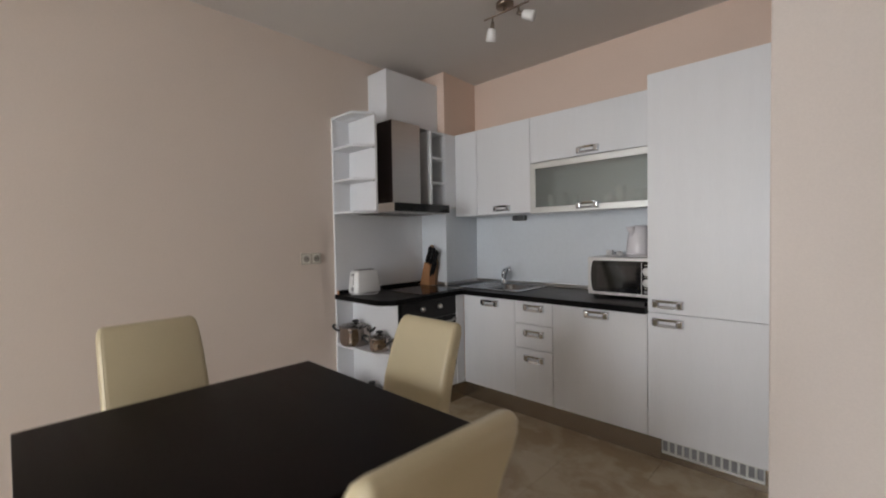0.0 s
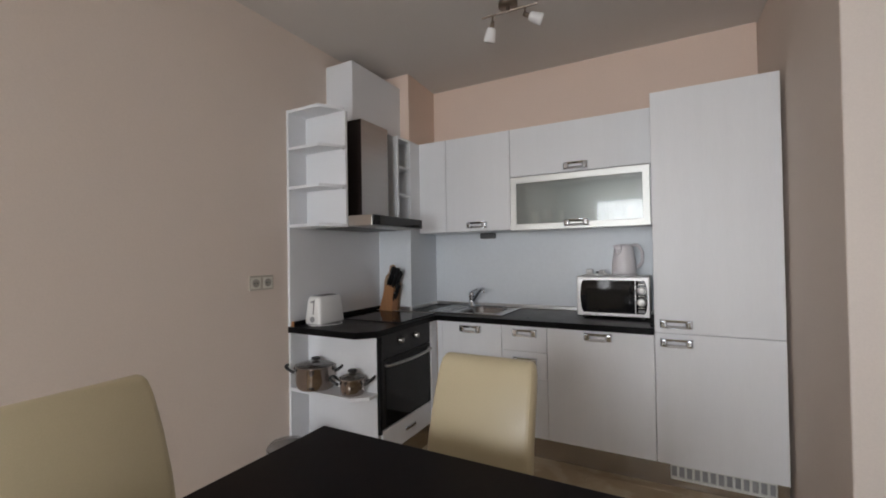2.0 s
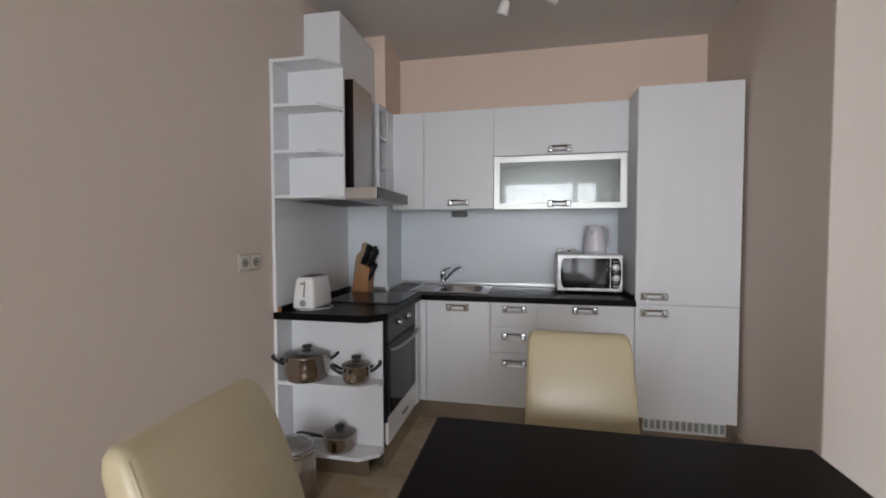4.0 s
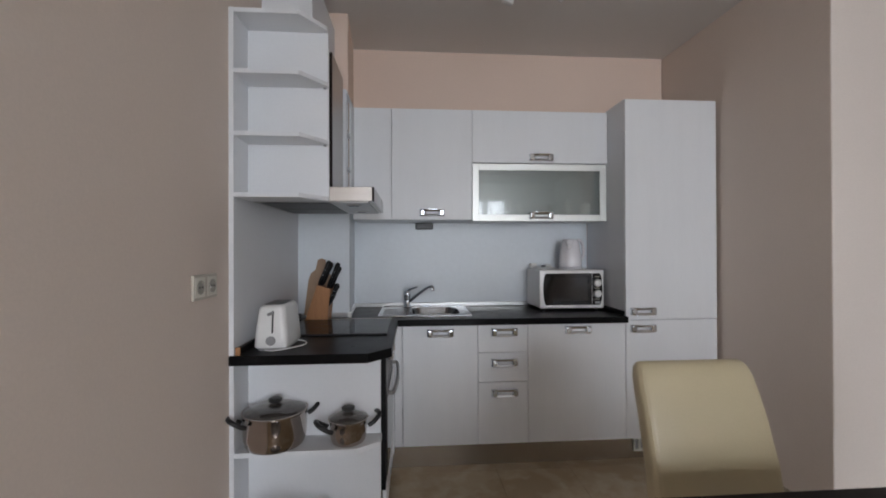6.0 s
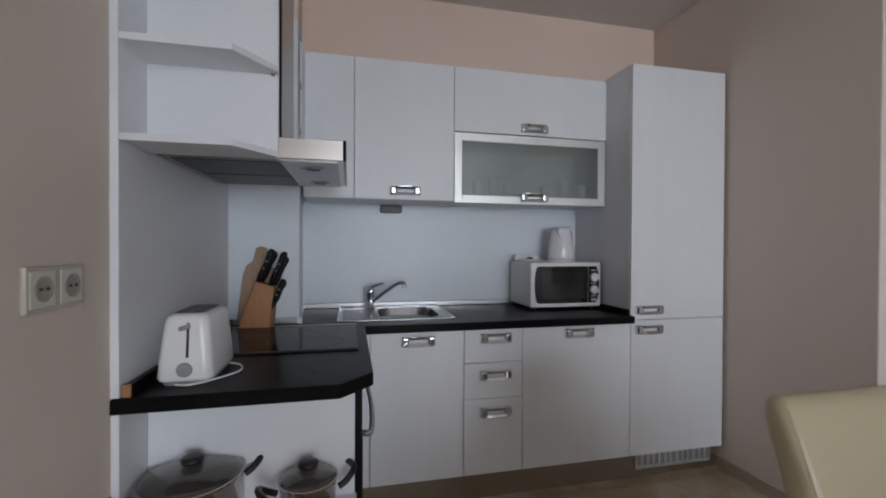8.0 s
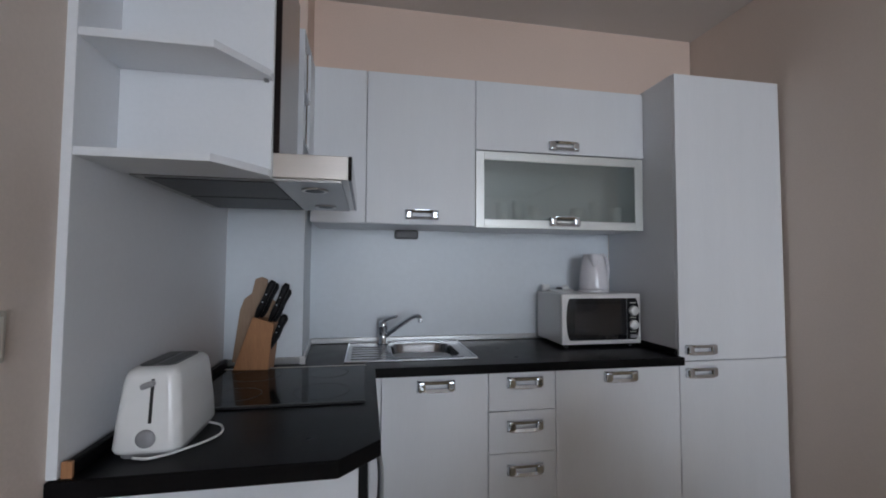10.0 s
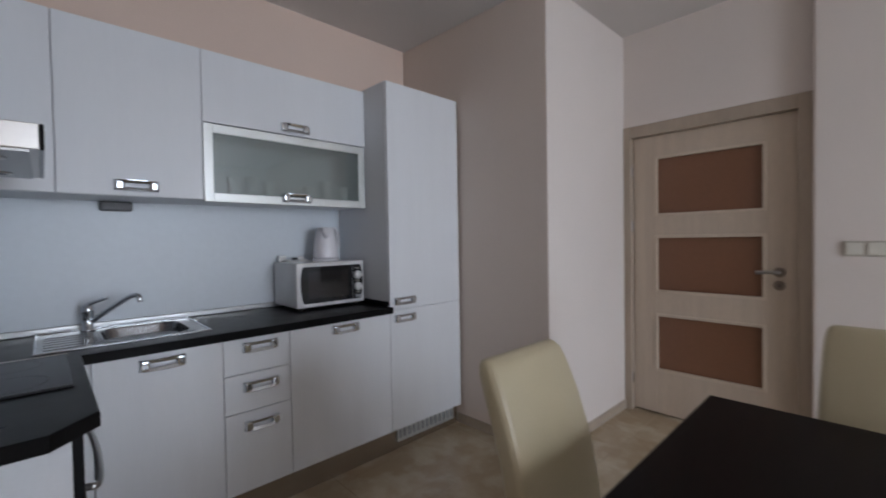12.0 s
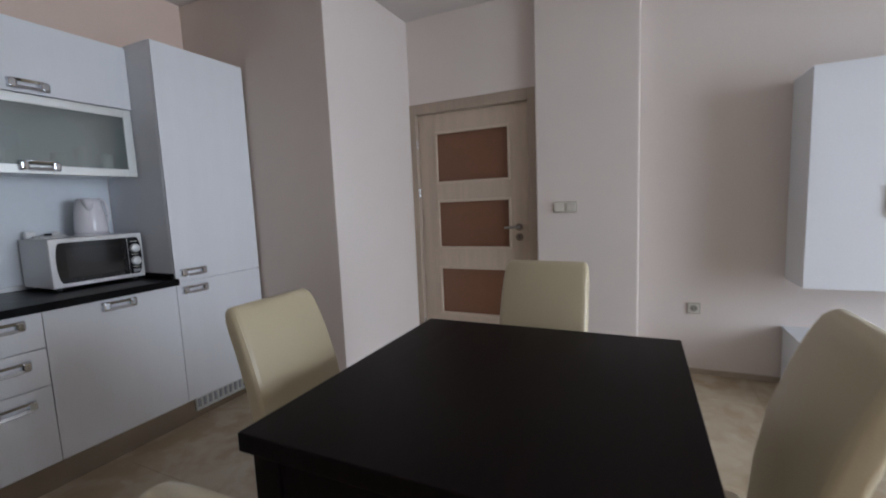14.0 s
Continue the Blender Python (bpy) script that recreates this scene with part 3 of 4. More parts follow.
def hob():
    h = thing("hob", (-2.39, 2.34, ZTOP), "black glass ceramic hob with thin steel edges", "hob")
    part("glass", box(-2.662, -2.122, 2.10, 2.566, ZTOP + 0.0005, ZTOP + 0.006, 0.001), HOBGLASS, h)
    part("edge_trim", box(-2.664, -2.120, 2.090, 2.0995, ZTOP + 0.0005, ZTOP + 0.008, 0.002), BLACK, h)
    part("edge_trim", box(-2.664, -2.120, 2.5665, 2.573, ZTOP + 0.0005, ZTOP + 0.008, 0.002), STEEL, h)
    for x, y, r in ((-2.52, 2.22, 0.075), (-2.26, 2.22, 0.09), (-2.52, 2.46, 0.09), (-2.26, 2.46, 0.075)):
        bm = mesh()
        n = 40
        a = [bm.verts.new((x + r * math.cos(2 * math.pi * i / n), y + r * math.sin(2 * math.pi * i / n), ZTOP + 0.0064)) for i in range(n)]
        b = [bm.verts.new((x + (r - 0.002) * math.cos(2 * math.pi * i / n), y + (r - 0.002) * math.sin(2 * math.pi * i / n), ZTOP + 0.0064)) for i in range(n)]
        for i in range(n):
            bm.faces.new((a[i], a[(i + 1) % n], b[(i + 1) % n], b[i]))
        part("cooking_zone", bm, DARKGREY, h)


hob()


def sink():
    s = thing("kitchen_sink", (-1.92, 2.86, ZTOP), "stainless steel inset sink with a drainer", "sink")
    z = ZTOP + 0.0005
    bm = mesh()
    x0, x1, y0, y1 = -2.212, -1.622, 2.625, 3.095
    bx0, bx1, by0, by1 = -2.0, -1.685, 2.665, 3.025
    # rim round the bowl, butted strips
    add_box(bm, x0, bx0 - 0.001, y0, y1, z, z + 0.006, 0.002)
    add_box(bm, bx1 + 0.001, x1, y0, y1, z, z + 0.006, 0.002)
    add_box(bm, bx0 - 0.001, bx1 + 0.001, y0, by0, z, z + 0.006, 0.002)
    add_box(bm, bx0 - 0.001, bx1 + 0.001, by1, y1, z, z + 0.006, 0.002)
    rim = part("rim", bm, SINKSTEEL, s)
    secs = []
    cx, cy = (bx0 + bx1) / 2, (by0 + by1) / 2
    for dz, k in ((0.007, 0.0), (-0.005, 0.004), (-0.11, 0.016), (-0.135, 0.03), (-0.14, 0.06)):
        secs.append([(cx + a, cy + b, ZTOP + dz) for a, b in rounded(bx1 - bx0 - 2 * k, by1 - by0 - 2 * k, 0.075)])
    b2 = loft(secs)
    b2.faces.ensure_lookup_table()
    top = max(b2.faces, key=lambda f: f.calc_center_median().z)
    bmesh.ops.delete(b2, geom=[top], context="FACES_ONLY")
    bmesh.ops.reverse_faces(b2, faces=b2.faces)
    # the bowl's shade is painted: same steel as the rim, darker base
    part("bowl", b2, BOWLSHADE, s, smooth=True)
    # lip round the bowl, hiding the corners
    bm = mesh()
    n = len(rounded(1, 1, 0.1))
    o = [(cx + a, cy + b) for a, b in rounded(bx1 - bx0 + 0.012, by1 - by0 + 0.012, 0.012)]
    i = [(cx + a, cy + b) for a, b in rounded(bx1 - bx0 - 0.004, by1 - by0 - 0.004, 0.075)]
    ov = [bm.verts.new((*p, z + 0.0075)) for p in o]
    iv = [bm.verts.new((*p, z + 0.0075)) for p in i]
    for k in range(n):
        bm.faces.new((ov[k], ov[(k + 1) % n], iv[(k + 1) % n], iv[k]))
    part("bowl_lip", bm, SINKSTEEL, s)
    for k in range(6):
        y = 2.676 + k * 0.054
        part("drainer_rib", box(-2.185, -2.045, y, y + 0.036, z + 0.005, z + 0.0085, 0.0025), SINKSTEEL, s)
    bm = box(x0 + 0.001, x1 - 0.001, y1 - 0.010, y1 - 0.001, z + 0.004, z + 0.012, 0.004)
    add_box(bm, x0 + 0.001, x1 - 0.001, y0 + 0.001, y0 + 0.009, z + 0.004, z + 0.010, 0.003)
    add_box(bm, x0 + 0.001, x0 + 0.009, y0 + 0.009, y1 - 0.010, z + 0.004, z + 0.010, 0.003)
    add_box(bm, x1 - 0.009, x1 - 0.001, y0 + 0.009, y1 - 0.010, z + 0.004, z + 0.010, 0.003)
    part("rolled_edge", bm, CHROME, s, "bright rolled sink edge")
    part("drain", lathe([(0.04, 0), (0.04, 0.004), (0.03, 0.006)], (cx, cy, ZTOP - 0.139)), CHROME, s)
    f = thing("kitchen_tap", (-2.032, 3.035, ZTOP + 0.0065), "chrome single lever mixer tap", "tap")
    x, y, zz = -2.032, 3.035, ZTOP + 0.0067
    part("tap_body", lathe([(0.027, 0), (0.027, 0.008), (0.022, 0.012), (0.022, 0.075), (0.025, 0.08), (0.025, 0.108), (0.018, 0.122), (0.006, 0.126)], (x, y, zz)), CHROME, f, smooth=True)
    part("spout", tube(bent([(x + 0.015, y - 0.008, zz + 0.045), (x + 0.06, y - 0.055, zz + 0.087), (x + 0.128, y - 0.12, zz + 0.145), (x + 0.160, y - 0.150, zz + 0.161), (x + 0.174, y - 0.163, zz + 0.155), (x + 0.177, y - 0.166, zz + 0.132)]), [0.012] * 12 + [0.011] * 14 + [0.012] * 5, 12), CHROME, f, smooth=True)
    part("lever", tube(bent([(x, y, zz + 0.118), (x + 0.02, y - 0.02, zz + 0.132), (x + 0.07, y - 0.05, zz + 0.150)]), [0.012, 0.012, 0.011, 0.011, 0.010, 0.010, 0.009, 0.009, 0.008, 0.008, 0.007, 0.007, 0.006], 10), CHROME, f, smooth=True)


sink()

# ---- kitchen wall units ----
ZU0, ZU1 = 1.532, 2.268


def wall_units():
    c = thing("corner_wall_cabinet", (-2.25, 2.95, ZU0), "white textured corner filler wall cabinet", "cabinet", "kitchen wall units")
    part("body", box(-2.378, -2.1305, YU + 0.019, YBK, ZU0, ZU1, 0.001), BOARD, c)
    front(c, "panel", -2.382, -2.1295, ZU0, ZU1, YU)
    c = thing("wall_cabinet", (-1.86, 2.95, ZU0), "white textured wall cabinet with one door", "cabinet", "kitchen wall units")
    part("body", box(-2.1295, -1.5965, YU + 0.019, YBK, ZU0, ZU1, 0.001), BOARD, c)
    pull(front(c, "door", -2.1295, -1.596, ZU0, ZU1, YU), -1.864, YU, 1.578)
    c = thing("wall_cabinet", (-1.13, 2.95, ZU0), "white wall cabinet with a flap above a frosted glass flap", "cabinet", "kitchen wall units")
    part("body", carcass(-1.5955, XD - 0.001, YU + 0.02, YBK, ZU0, ZU1), BOARD, c)
    part("shelf", box(-1.577, XD - 0.02, YU + 0.022, YBK - 0.007, 1.895, 1.913), BOARD, c)
    pull(front(c, "flap_door", -1.596, XD, 1.914, ZU1, YU), -1.127, YU, 1.952)
    x0, x1, z0, z1 = -1.595, XD - 0.012, ZU0 - 0.008, 1.909
    bm = box(x0, x0 + 0.044, YU - 0.004, YU + 0.018, z0, z1, 0.002)
    add_box(bm, x1 - 0.044, x1, YU - 0.004, YU + 0.018, z0, z1, 0.002)
    add_box(bm, x0 + 0.044, x1 - 0.044, YU - 0.0035, YU + 0.018, z1 - 0.044, z1, 0.002)
    add_box(bm, x0 + 0.044, x1 - 0.044, YU - 0.0035, YU + 0.018, z0, z0 + 0.044, 0.002)
    d = part("glass_flap", bm, ALU, c, "aluminium framed flap")
    p = part("glass", box(x0 + 0.040, x1 - 0.040, YU + 0.004, YU + 0.009, z0 + 0.040, z1 - 0.040), FROST, d, "frosted grey-green glass")
    p.visible_shadow = False
    pull(d, -1.128, YU - 0.004, 1.562)
    for x, h, r in ((-1.44, 0.11, 0.032), (-1.35, 0.12, 0.032), (-1.26, 0.10, 0.034), (-1.02, 0.09, 0.036), (-0.92, 0.13, 0.030), (-0.80, 0.10, 0.036)):
        single("drinking_glass", lathe([(r * 0.8, 0), (r, h), (r - 0.003, h), (r * 0.8 - 0.003, 0.006)], (x, YU + 0.062, ZU0 + 0.0185), 20), OPAL, (x, YU + 0.062, ZU0 + 0.0185), "pale drinking glass standing behind frosted glass", "glass", group="glasses in the cabinet", smooth=True)
    g = thing("under_cabinet_socket", (-1.907, 3.1, 1.484), "grey socket box under the wall cabinet", "socket")
    bm = mesh()
    add_box(bm, -1.972, -1.842, 3.085, YB - 0.0065, 1.484, ZU0 - 0.001, 0.010, 3)
    part("box", bm, SOCKETGREY, g)
    part("face", box(-1.958, -1.856, 3.0815, 3.085, 1.490, 1.526, 0.001), SOCKETGREY, g)


wall_units()


def upper_shelves():
    s = thing("open_wall_shelf", (-2.5, 1.8, 1.53), "white open wall shelf unit with angled shelves", "shelf")
    part("side_panel", box(XL + 0.019, -2.357, PANY, PANY + 0.018, 1.542, 2.2735, 0.001), BOARD, s)
    shape = [(XL + 0.019, 1.722), (-2.445, 1.722), (-2.357, 1.845), (-2.357, PANY), (XL + 0.019, PANY)]
    for z in (1.542, 1.785, 2.033, 2.2735):
        part("shelf", slab(shape, z, z + 0.018, 0.001), BOARD, s)
        if 1.6 < z < 2.2:
            part("shelf_peg", box(-2.376, -2.366, PANY - 0.012, PANY, z - 0.005, z), GREYPL, s)
    c = thing("niche_shelf", (-2.5, 2.6, 1.56), "narrow white open spice shelf beside the hood", "shelf")
    x1 = -2.372
    part("side_panel", box(XL + 0.019, x1, 2.468, 2.484, 1.612, 2.262, 0.001), BOARD, c)
    part("side_panel", box(-2.384, x1, 2.70, YU + 0.001, 1.612, 2.262, 0.001), BOARD, c)
    part("side_panel", box(-2.3835, x1, 2.6455, 2.70, 1.612, 2.262), BOARD, c)
    part("back_panel", box(XL + 0.019, -2.39, 2.645, PILY - 0.007, 1.612, 2.262), BOARD, c)
    for z in (1.612, 1.812, 2.022, 2.246):
        part("shelf", box(XL + 0.02, x1, 2.484, 2.645, z, z + 0.016, 0.001), BOARD, c)
    d = thing("duct_box", (-2.6, 2.36, 2.292), "white box casing over the hood duct", "casing")
    part("casing", box(XL + 0.001, -2.474, 2.08, PILY - 0.001, 2.292, 2.706, 0.003), BOARD, d)


upper_shelves()


def hood():
    h = thing("cooker_hood", (-2.45, 2.2, 1.55), "stainless steel cooker hood with a black front strip", "cooker hood")
    y0, y1 = 1.888, 2.466
    zc0, zc1 = 1.548, 1.610
    part("canopy", box(XL + 0.02, -2.172, y0, y1, zc0, zc1, 0.002), STEEL, h)
    part("front_strip", box(-2.172, -2.163, y0 - 0.001, y1 + 0.001, zc0 - 0.001, zc1, 0.002), BLACKGLASS, h, "black glass front strip")
    part("flue", box(XL + 0.02, -2.373, 2.045, 2.345, zc1, 2.275, 0.003), FLUE, h)
    # thin dark sheet standing for the shaded gap mirrored in the flue side
    part("flue_side_shade", box(XL + 0.021, -2.3735, 2.0405, 2.0445, zc1, 2.274, 0.001), FLUEDARK, h, "flue side with its dark reflection as colour")
    part("bottom_frame", box(XL + 0.03, -2.19, y0 + 0.012, y1 - 0.012, zc0 - 0.006, zc0), FLUE, h)
    for a, b in ((y0 + 0.03, y0 + 0.28), (y0 + 0.30, y1 - 0.03)):
        part("filter", box(-2.66, -2.36, a, b, zc0 - 0.009, zc0 - 0.006, 0.001), FILTER, h, "dark metal grease filter")
    for y in (2.02, 2.34):
        bm = lathe([(0.026, 0), (0.03, 0.004)], (-2.27, y, zc0 - 0.010), 20)
        lens = part("lamp_lens", bm, FILTER, h)
        part("lens_ring", lathe([(0.0305, 0.001), (0.0365, 0.001), (0.0375, 0.0045), (0.0305, 0.0045)], (-2.27, y, zc0 - 0.0105), 24), STEEL, lens, "steel ring round the hood lamp", True)


hood()

# ---- things on the worktop ----


def toaster():
    x, y, z = -2.580, 1.905, ZTOP
    t = thing("toaster", (x, y, z), "white plastic two-slice toaster on the black worktop", "toaster")
    w, l = 0.130, 0.226
    secs = []
    for dz, k in ((0.012, 0.001), (0.02, 0.004), (0.07, 0.001), (0.14, -0.006), (0.170, -0.010), (0.180, -0.014), (0.186, -0.022), (0.188, -0.034)):
        secs.append([(x + a, y + b, z + dz) for a, b in rounded(w + 2 * k, l + 2 * k, 0.024)])
    part("body", loft(secs), WHITEPL, t, smooth=True)
    part("foot_ring", loft([[(x + a, y + b, z + d) for a, b in rounded(w - 0.012, l - 0.012, 0.028)] for d in (0.0, 0.0125)]), GREYPL, t)
    part("slot_plate", loft([[(x + a, y + b, z + d) for a, b in rounded(w - 0.056, l - 0.066, 0.02)] for d in (0.1845, 0.1895)]), SLOTGREY, t, "dark metal bread slots")
    for s in (-1, 1):
        part("slot_bar", box(x + s * 0.019 - 0.013, x + s * 0.019 + 0.013, y - 0.076, y + 0.072, z + 0.1896, z + 0.1906), BLACK, t)
    yf = y - l / 2
    part("lever_slot", loft([[(x + a, yf + b, z + d) for a, b in ((0.005, o - 0.0007), (0.0115, o - 0.0007), (0.0115, 0.02), (0.005, 0.02))] for d, o in ((0.074, -0.0006), (0.09, 0.001), (0.14, 0.006), (0.165, 0.0094))]), BLACK, t)
    part("lever", turned(box(-0.015, 0.012, -0.012, 0.008, -0.006, 0.006, 0.004), Matrix.Translation((x + 0.002, yf + 0.007, z + 0.154)) @ Matrix.Rotation(radians(-18), 4, "Y")), GREYPL, t)
    bm = lathe([(0.020, 0), (0.020, 0.006), (0.015, 0.009)], (0, 0, 0), 20)
    turned(bm, Matrix.Translation((x + 0.002, yf + 0.003, z + 0.042)) @ Matrix.Rotation(radians(90), 4, "X"))
    part("dial", bm, GREYPL, t, smooth=True)
    part("button", box(x - 0.042, x - 0.028, yf - 0.001, yf + 0.006, z + 0.026, z + 0.034, 0.002), GREYPL, t)
    part("cord", tube(bent([(x + 0.06, y + 0.08, z + 0.006), (x + 0.10, y + 0.05, z + 0.005), (x + 0.115, y - 0.01, z + 0.005), (x + 0.08, y - 0.07, z + 0.005), (x + 0.02, y - 0.122, z + 0.005), (x - 0.02, y - 0.118, z + 0.006)]), 0.003, 8), WHITEPL, t, "white power cord", True)


toaster()


def knife_block():
    x, y, z = -2.560, 2.592, ZTOP
    k = thing("knife_block", (x, y, z), "beech knife block filled with black-handled knives", "knife block")
    turn = Matrix.Translation((x, y, z)) @ Matrix.Rotation(radians(-6), 4, "Z")
    bm = mesh()
    prof = [(-0.068, 0.0), (0.068, 0.0), (0.076, 0.105), (0.086, 0.186), (0.004, 0.212)]
    lo = [bm.verts.new((a, -0.043, b)) for a, b in prof]
    hi = [bm.verts.new((a, 0.030, b)) for a, b in prof]
    bm.faces.new(lo)
    bm.faces.new(hi[::-1])
    for i in range(5):
        bm.faces.new((lo[i], hi[i], hi[(i + 1) % 5], lo[(i + 1) % 5]))
    bmesh.ops.recalc_face_normals(bm, faces=bm.faces)
    bmesh.ops.bevel(bm, geom=list(bm.edges), offset=0.003, segments=2, affect="EDGES", profile=0.5)
    part("block", turned(bm, turn), BEECH, k)
    d = Vector((0.40, 0, 0.92)).normalized()
    for a, b, c, ln in ((0.024, -0.026, 0.234, 0.130), (0.030, -0.004, 0.230, 0.125), (0.028, 0.018, 0.230, 0.12), (0.078, -0.024, 0.222, 0.130), (0.086, 0.000, 0.215, 0.112), (0.080, 0.020, 0.215, 0.10), (0.084, -0.030, 0.122, 0.105), (0.084, -0.004, 0.128, 0.09)):
        p0 = Vector((a, b, c))
        kn = part("knife_handle", turned(tube([p0 - 0.045 * d, p0 + 0.005 * d, p0 + ln * 0.5 * d, p0 + ln * 0.88 * d, p0 + ln * d], [0.007, 0.0135, 0.0115, 0.0155, 0.009], 10), turn), KNIFEBLACK, k, smooth=True)
        for f in (0.3, 0.55, 0.8):
            q = p0 + ln * f * d
            part("rivet", turned(lathe([(0.0028, 0), (0.0028, 0.003)], (q.x, q.y, q.z), 8), turn @ Matrix.Translation(q) @ Matrix.Rotation(radians(90), 4, "X") @ Matrix.Translation(-q) @ Matrix.Translation((0, 0, 0.0105))), CHROME, kn)
    b = thing("cutting_board", (-2.63, 2.635, ZTOP + 0.008), "beech cutting board leaning behind the knife block", "cutting board")
    bm = mesh()
    out = [(-0.065, 0.006), (0.098, -0.008), (0.092, 0.21), (0.072, 0.262), (0.03, 0.29), (0.022, 0.355), (-0.002, 0.362), (-0.024, 0.35), (-0.03, 0.29), (-0.055, 0.265), (-0.065, 0.22)]
    lo = [bm.verts.new((a, 0, c)) for a, c in out]
    hi = [bm.verts.new((a, 0.012, c)) for a, c in out]
    bm.faces.new(lo)
    bm.faces.new(hi[::-1])
    for i in range(len(out)):
        bm.faces.new((lo[i], hi[i], hi[(i + 1) % len(out)], lo[(i + 1) % len(out)]))
    bmesh.ops.recalc_face_normals(bm, faces=bm.faces)
    turned(bm, Matrix.Translation((-2.592, 2.634, ZTOP + 0.0075)) @ Matrix.Rotation(radians(7), 4, "Y"))
    # board's shade behind the knife block is in its wood colour
    part("board", bm, SHADEBEECH, b)


knife_block()


def microwave():
    x0, x1, y0, y1, z0, z1 = -1.136, -0.690, 2.795, 3.112, ZTOP + 0.018, 1.192
    m = thing("microwave", ((x0 + x1) / 2, 2.95, ZTOP), "silver-white microwave oven with a dark glass door", "microwave")
    part("casing", box(x0, x1, y0 + 0.02, y1, z0, z1, 0.005), SILVPAINT, m)
    part("front", box(x0 - 0.001, x1 + 0.001, y0, y0 + 0.02, z0 - 0.001, z1 + 0.001, 0.006), SILVPAINT, m)
    for a in (x0 + 0.04, x1 - 0.04):
        for b in (y0 + 0.04, y1 - 0.04):
            part("foot", lathe([(0.014, 0), (0.012, 0.018)], (a, b, ZTOP), 14), BLACK, m)
    # the door glass, bulging at its hinge side
    zc, hz = (z0 + z1) / 2, (z1 - z0) / 2 - 0.022
    bm = mesh()
    pts = [(x1 - 0.085, zc + hz)]
    for k in range(11):
        a = radians(90 + 18 * k)
        pts.append((x0 + 0.045 + 0.022 * math.cos(a), zc + hz * math.sin(a)))
    pts.append((x1 - 0.085, zc - hz))
    lo = [bm.verts.new((a, y0 - 0.006, c)) for a, c in pts]
    hi = [bm.verts.new((a, y0 + 0.002, c)) for a, c in pts]
    bm.faces.new(lo)
    bm.faces.new(hi[::-1])
    for i in range(len(pts)):
        bm.faces.new((lo[i], hi[i], hi[(i + 1) % len(pts)], lo[(i + 1) % len(pts)]))
    bmesh.ops.recalc_face_normals(bm, faces=bm.faces)
    d = part("door_glass", bm, BLACKGLASS, m, "black microwave door glass")
    part("viewing_window", box(x0 + 0.065, x1 - 0.115, y0 - 0.0068, y0 - 0.0062, z0 + 0.05, z1 - 0.05), MWGLASS, d)
    bm = mesh()
    pts = [(x1 - 0.080, zc - hz)]
    for k in range(11):
        a = radians(-90 + 18 * k)
        pts.append((x1 - 0.034 + 0.022 * math.cos(a), zc + hz * math.sin(a)))
    pts.append((x1 - 0.080, zc + hz))
    lo = [bm.verts.new((a, y0 - 0.005, c)) for a, c in pts]
    hi = [bm.verts.new((a, y0 + 0.002, c)) for a, c in pts]
    bm.faces.new(lo)
    bm.faces.new(hi[::-1])
    for i in range(len(pts)):
        bm.faces.new((lo[i], hi[i], hi[(i + 1) % len(pts)], lo[(i + 1) % len(pts)]))
    bmesh.ops.recalc_face_normals(bm, faces=bm.faces)
    c = part("control_panel", bm, BLACKGLASS, m)
    for z in (zc + 0.042, zc - 0.032):
        bm = lathe([(0.027, 0), (0.027, 0.008), (0.022, 0.018), (0.02, 0.019)], (0, 0, 0), 24)
        turned(bm, Matrix.Translation((x1 - 0.047, y0 - 0.005, z)) @ Matrix.Rotation(radians(90), 4, "X"))
        part("dial", bm, SILVPAINT, c, "silver-white dial", True)
    for z in (zc + 0.083, zc + 0.006, zc - 0.068):
        part("marking", box(x1 - 0.066, x1 - 0.030, y0 - 0.0056, y0 - 0.005, z - 0.002, z + 0.002), CREAMPL, c)
    bm = box(x1 - 0.066, x1 - 0.028, y0 - 0.010, y0 - 0.004, zc - 0.100, zc - 0.082, 0.002)
    part("door_button", bm, GREYPL, c)


microwave()


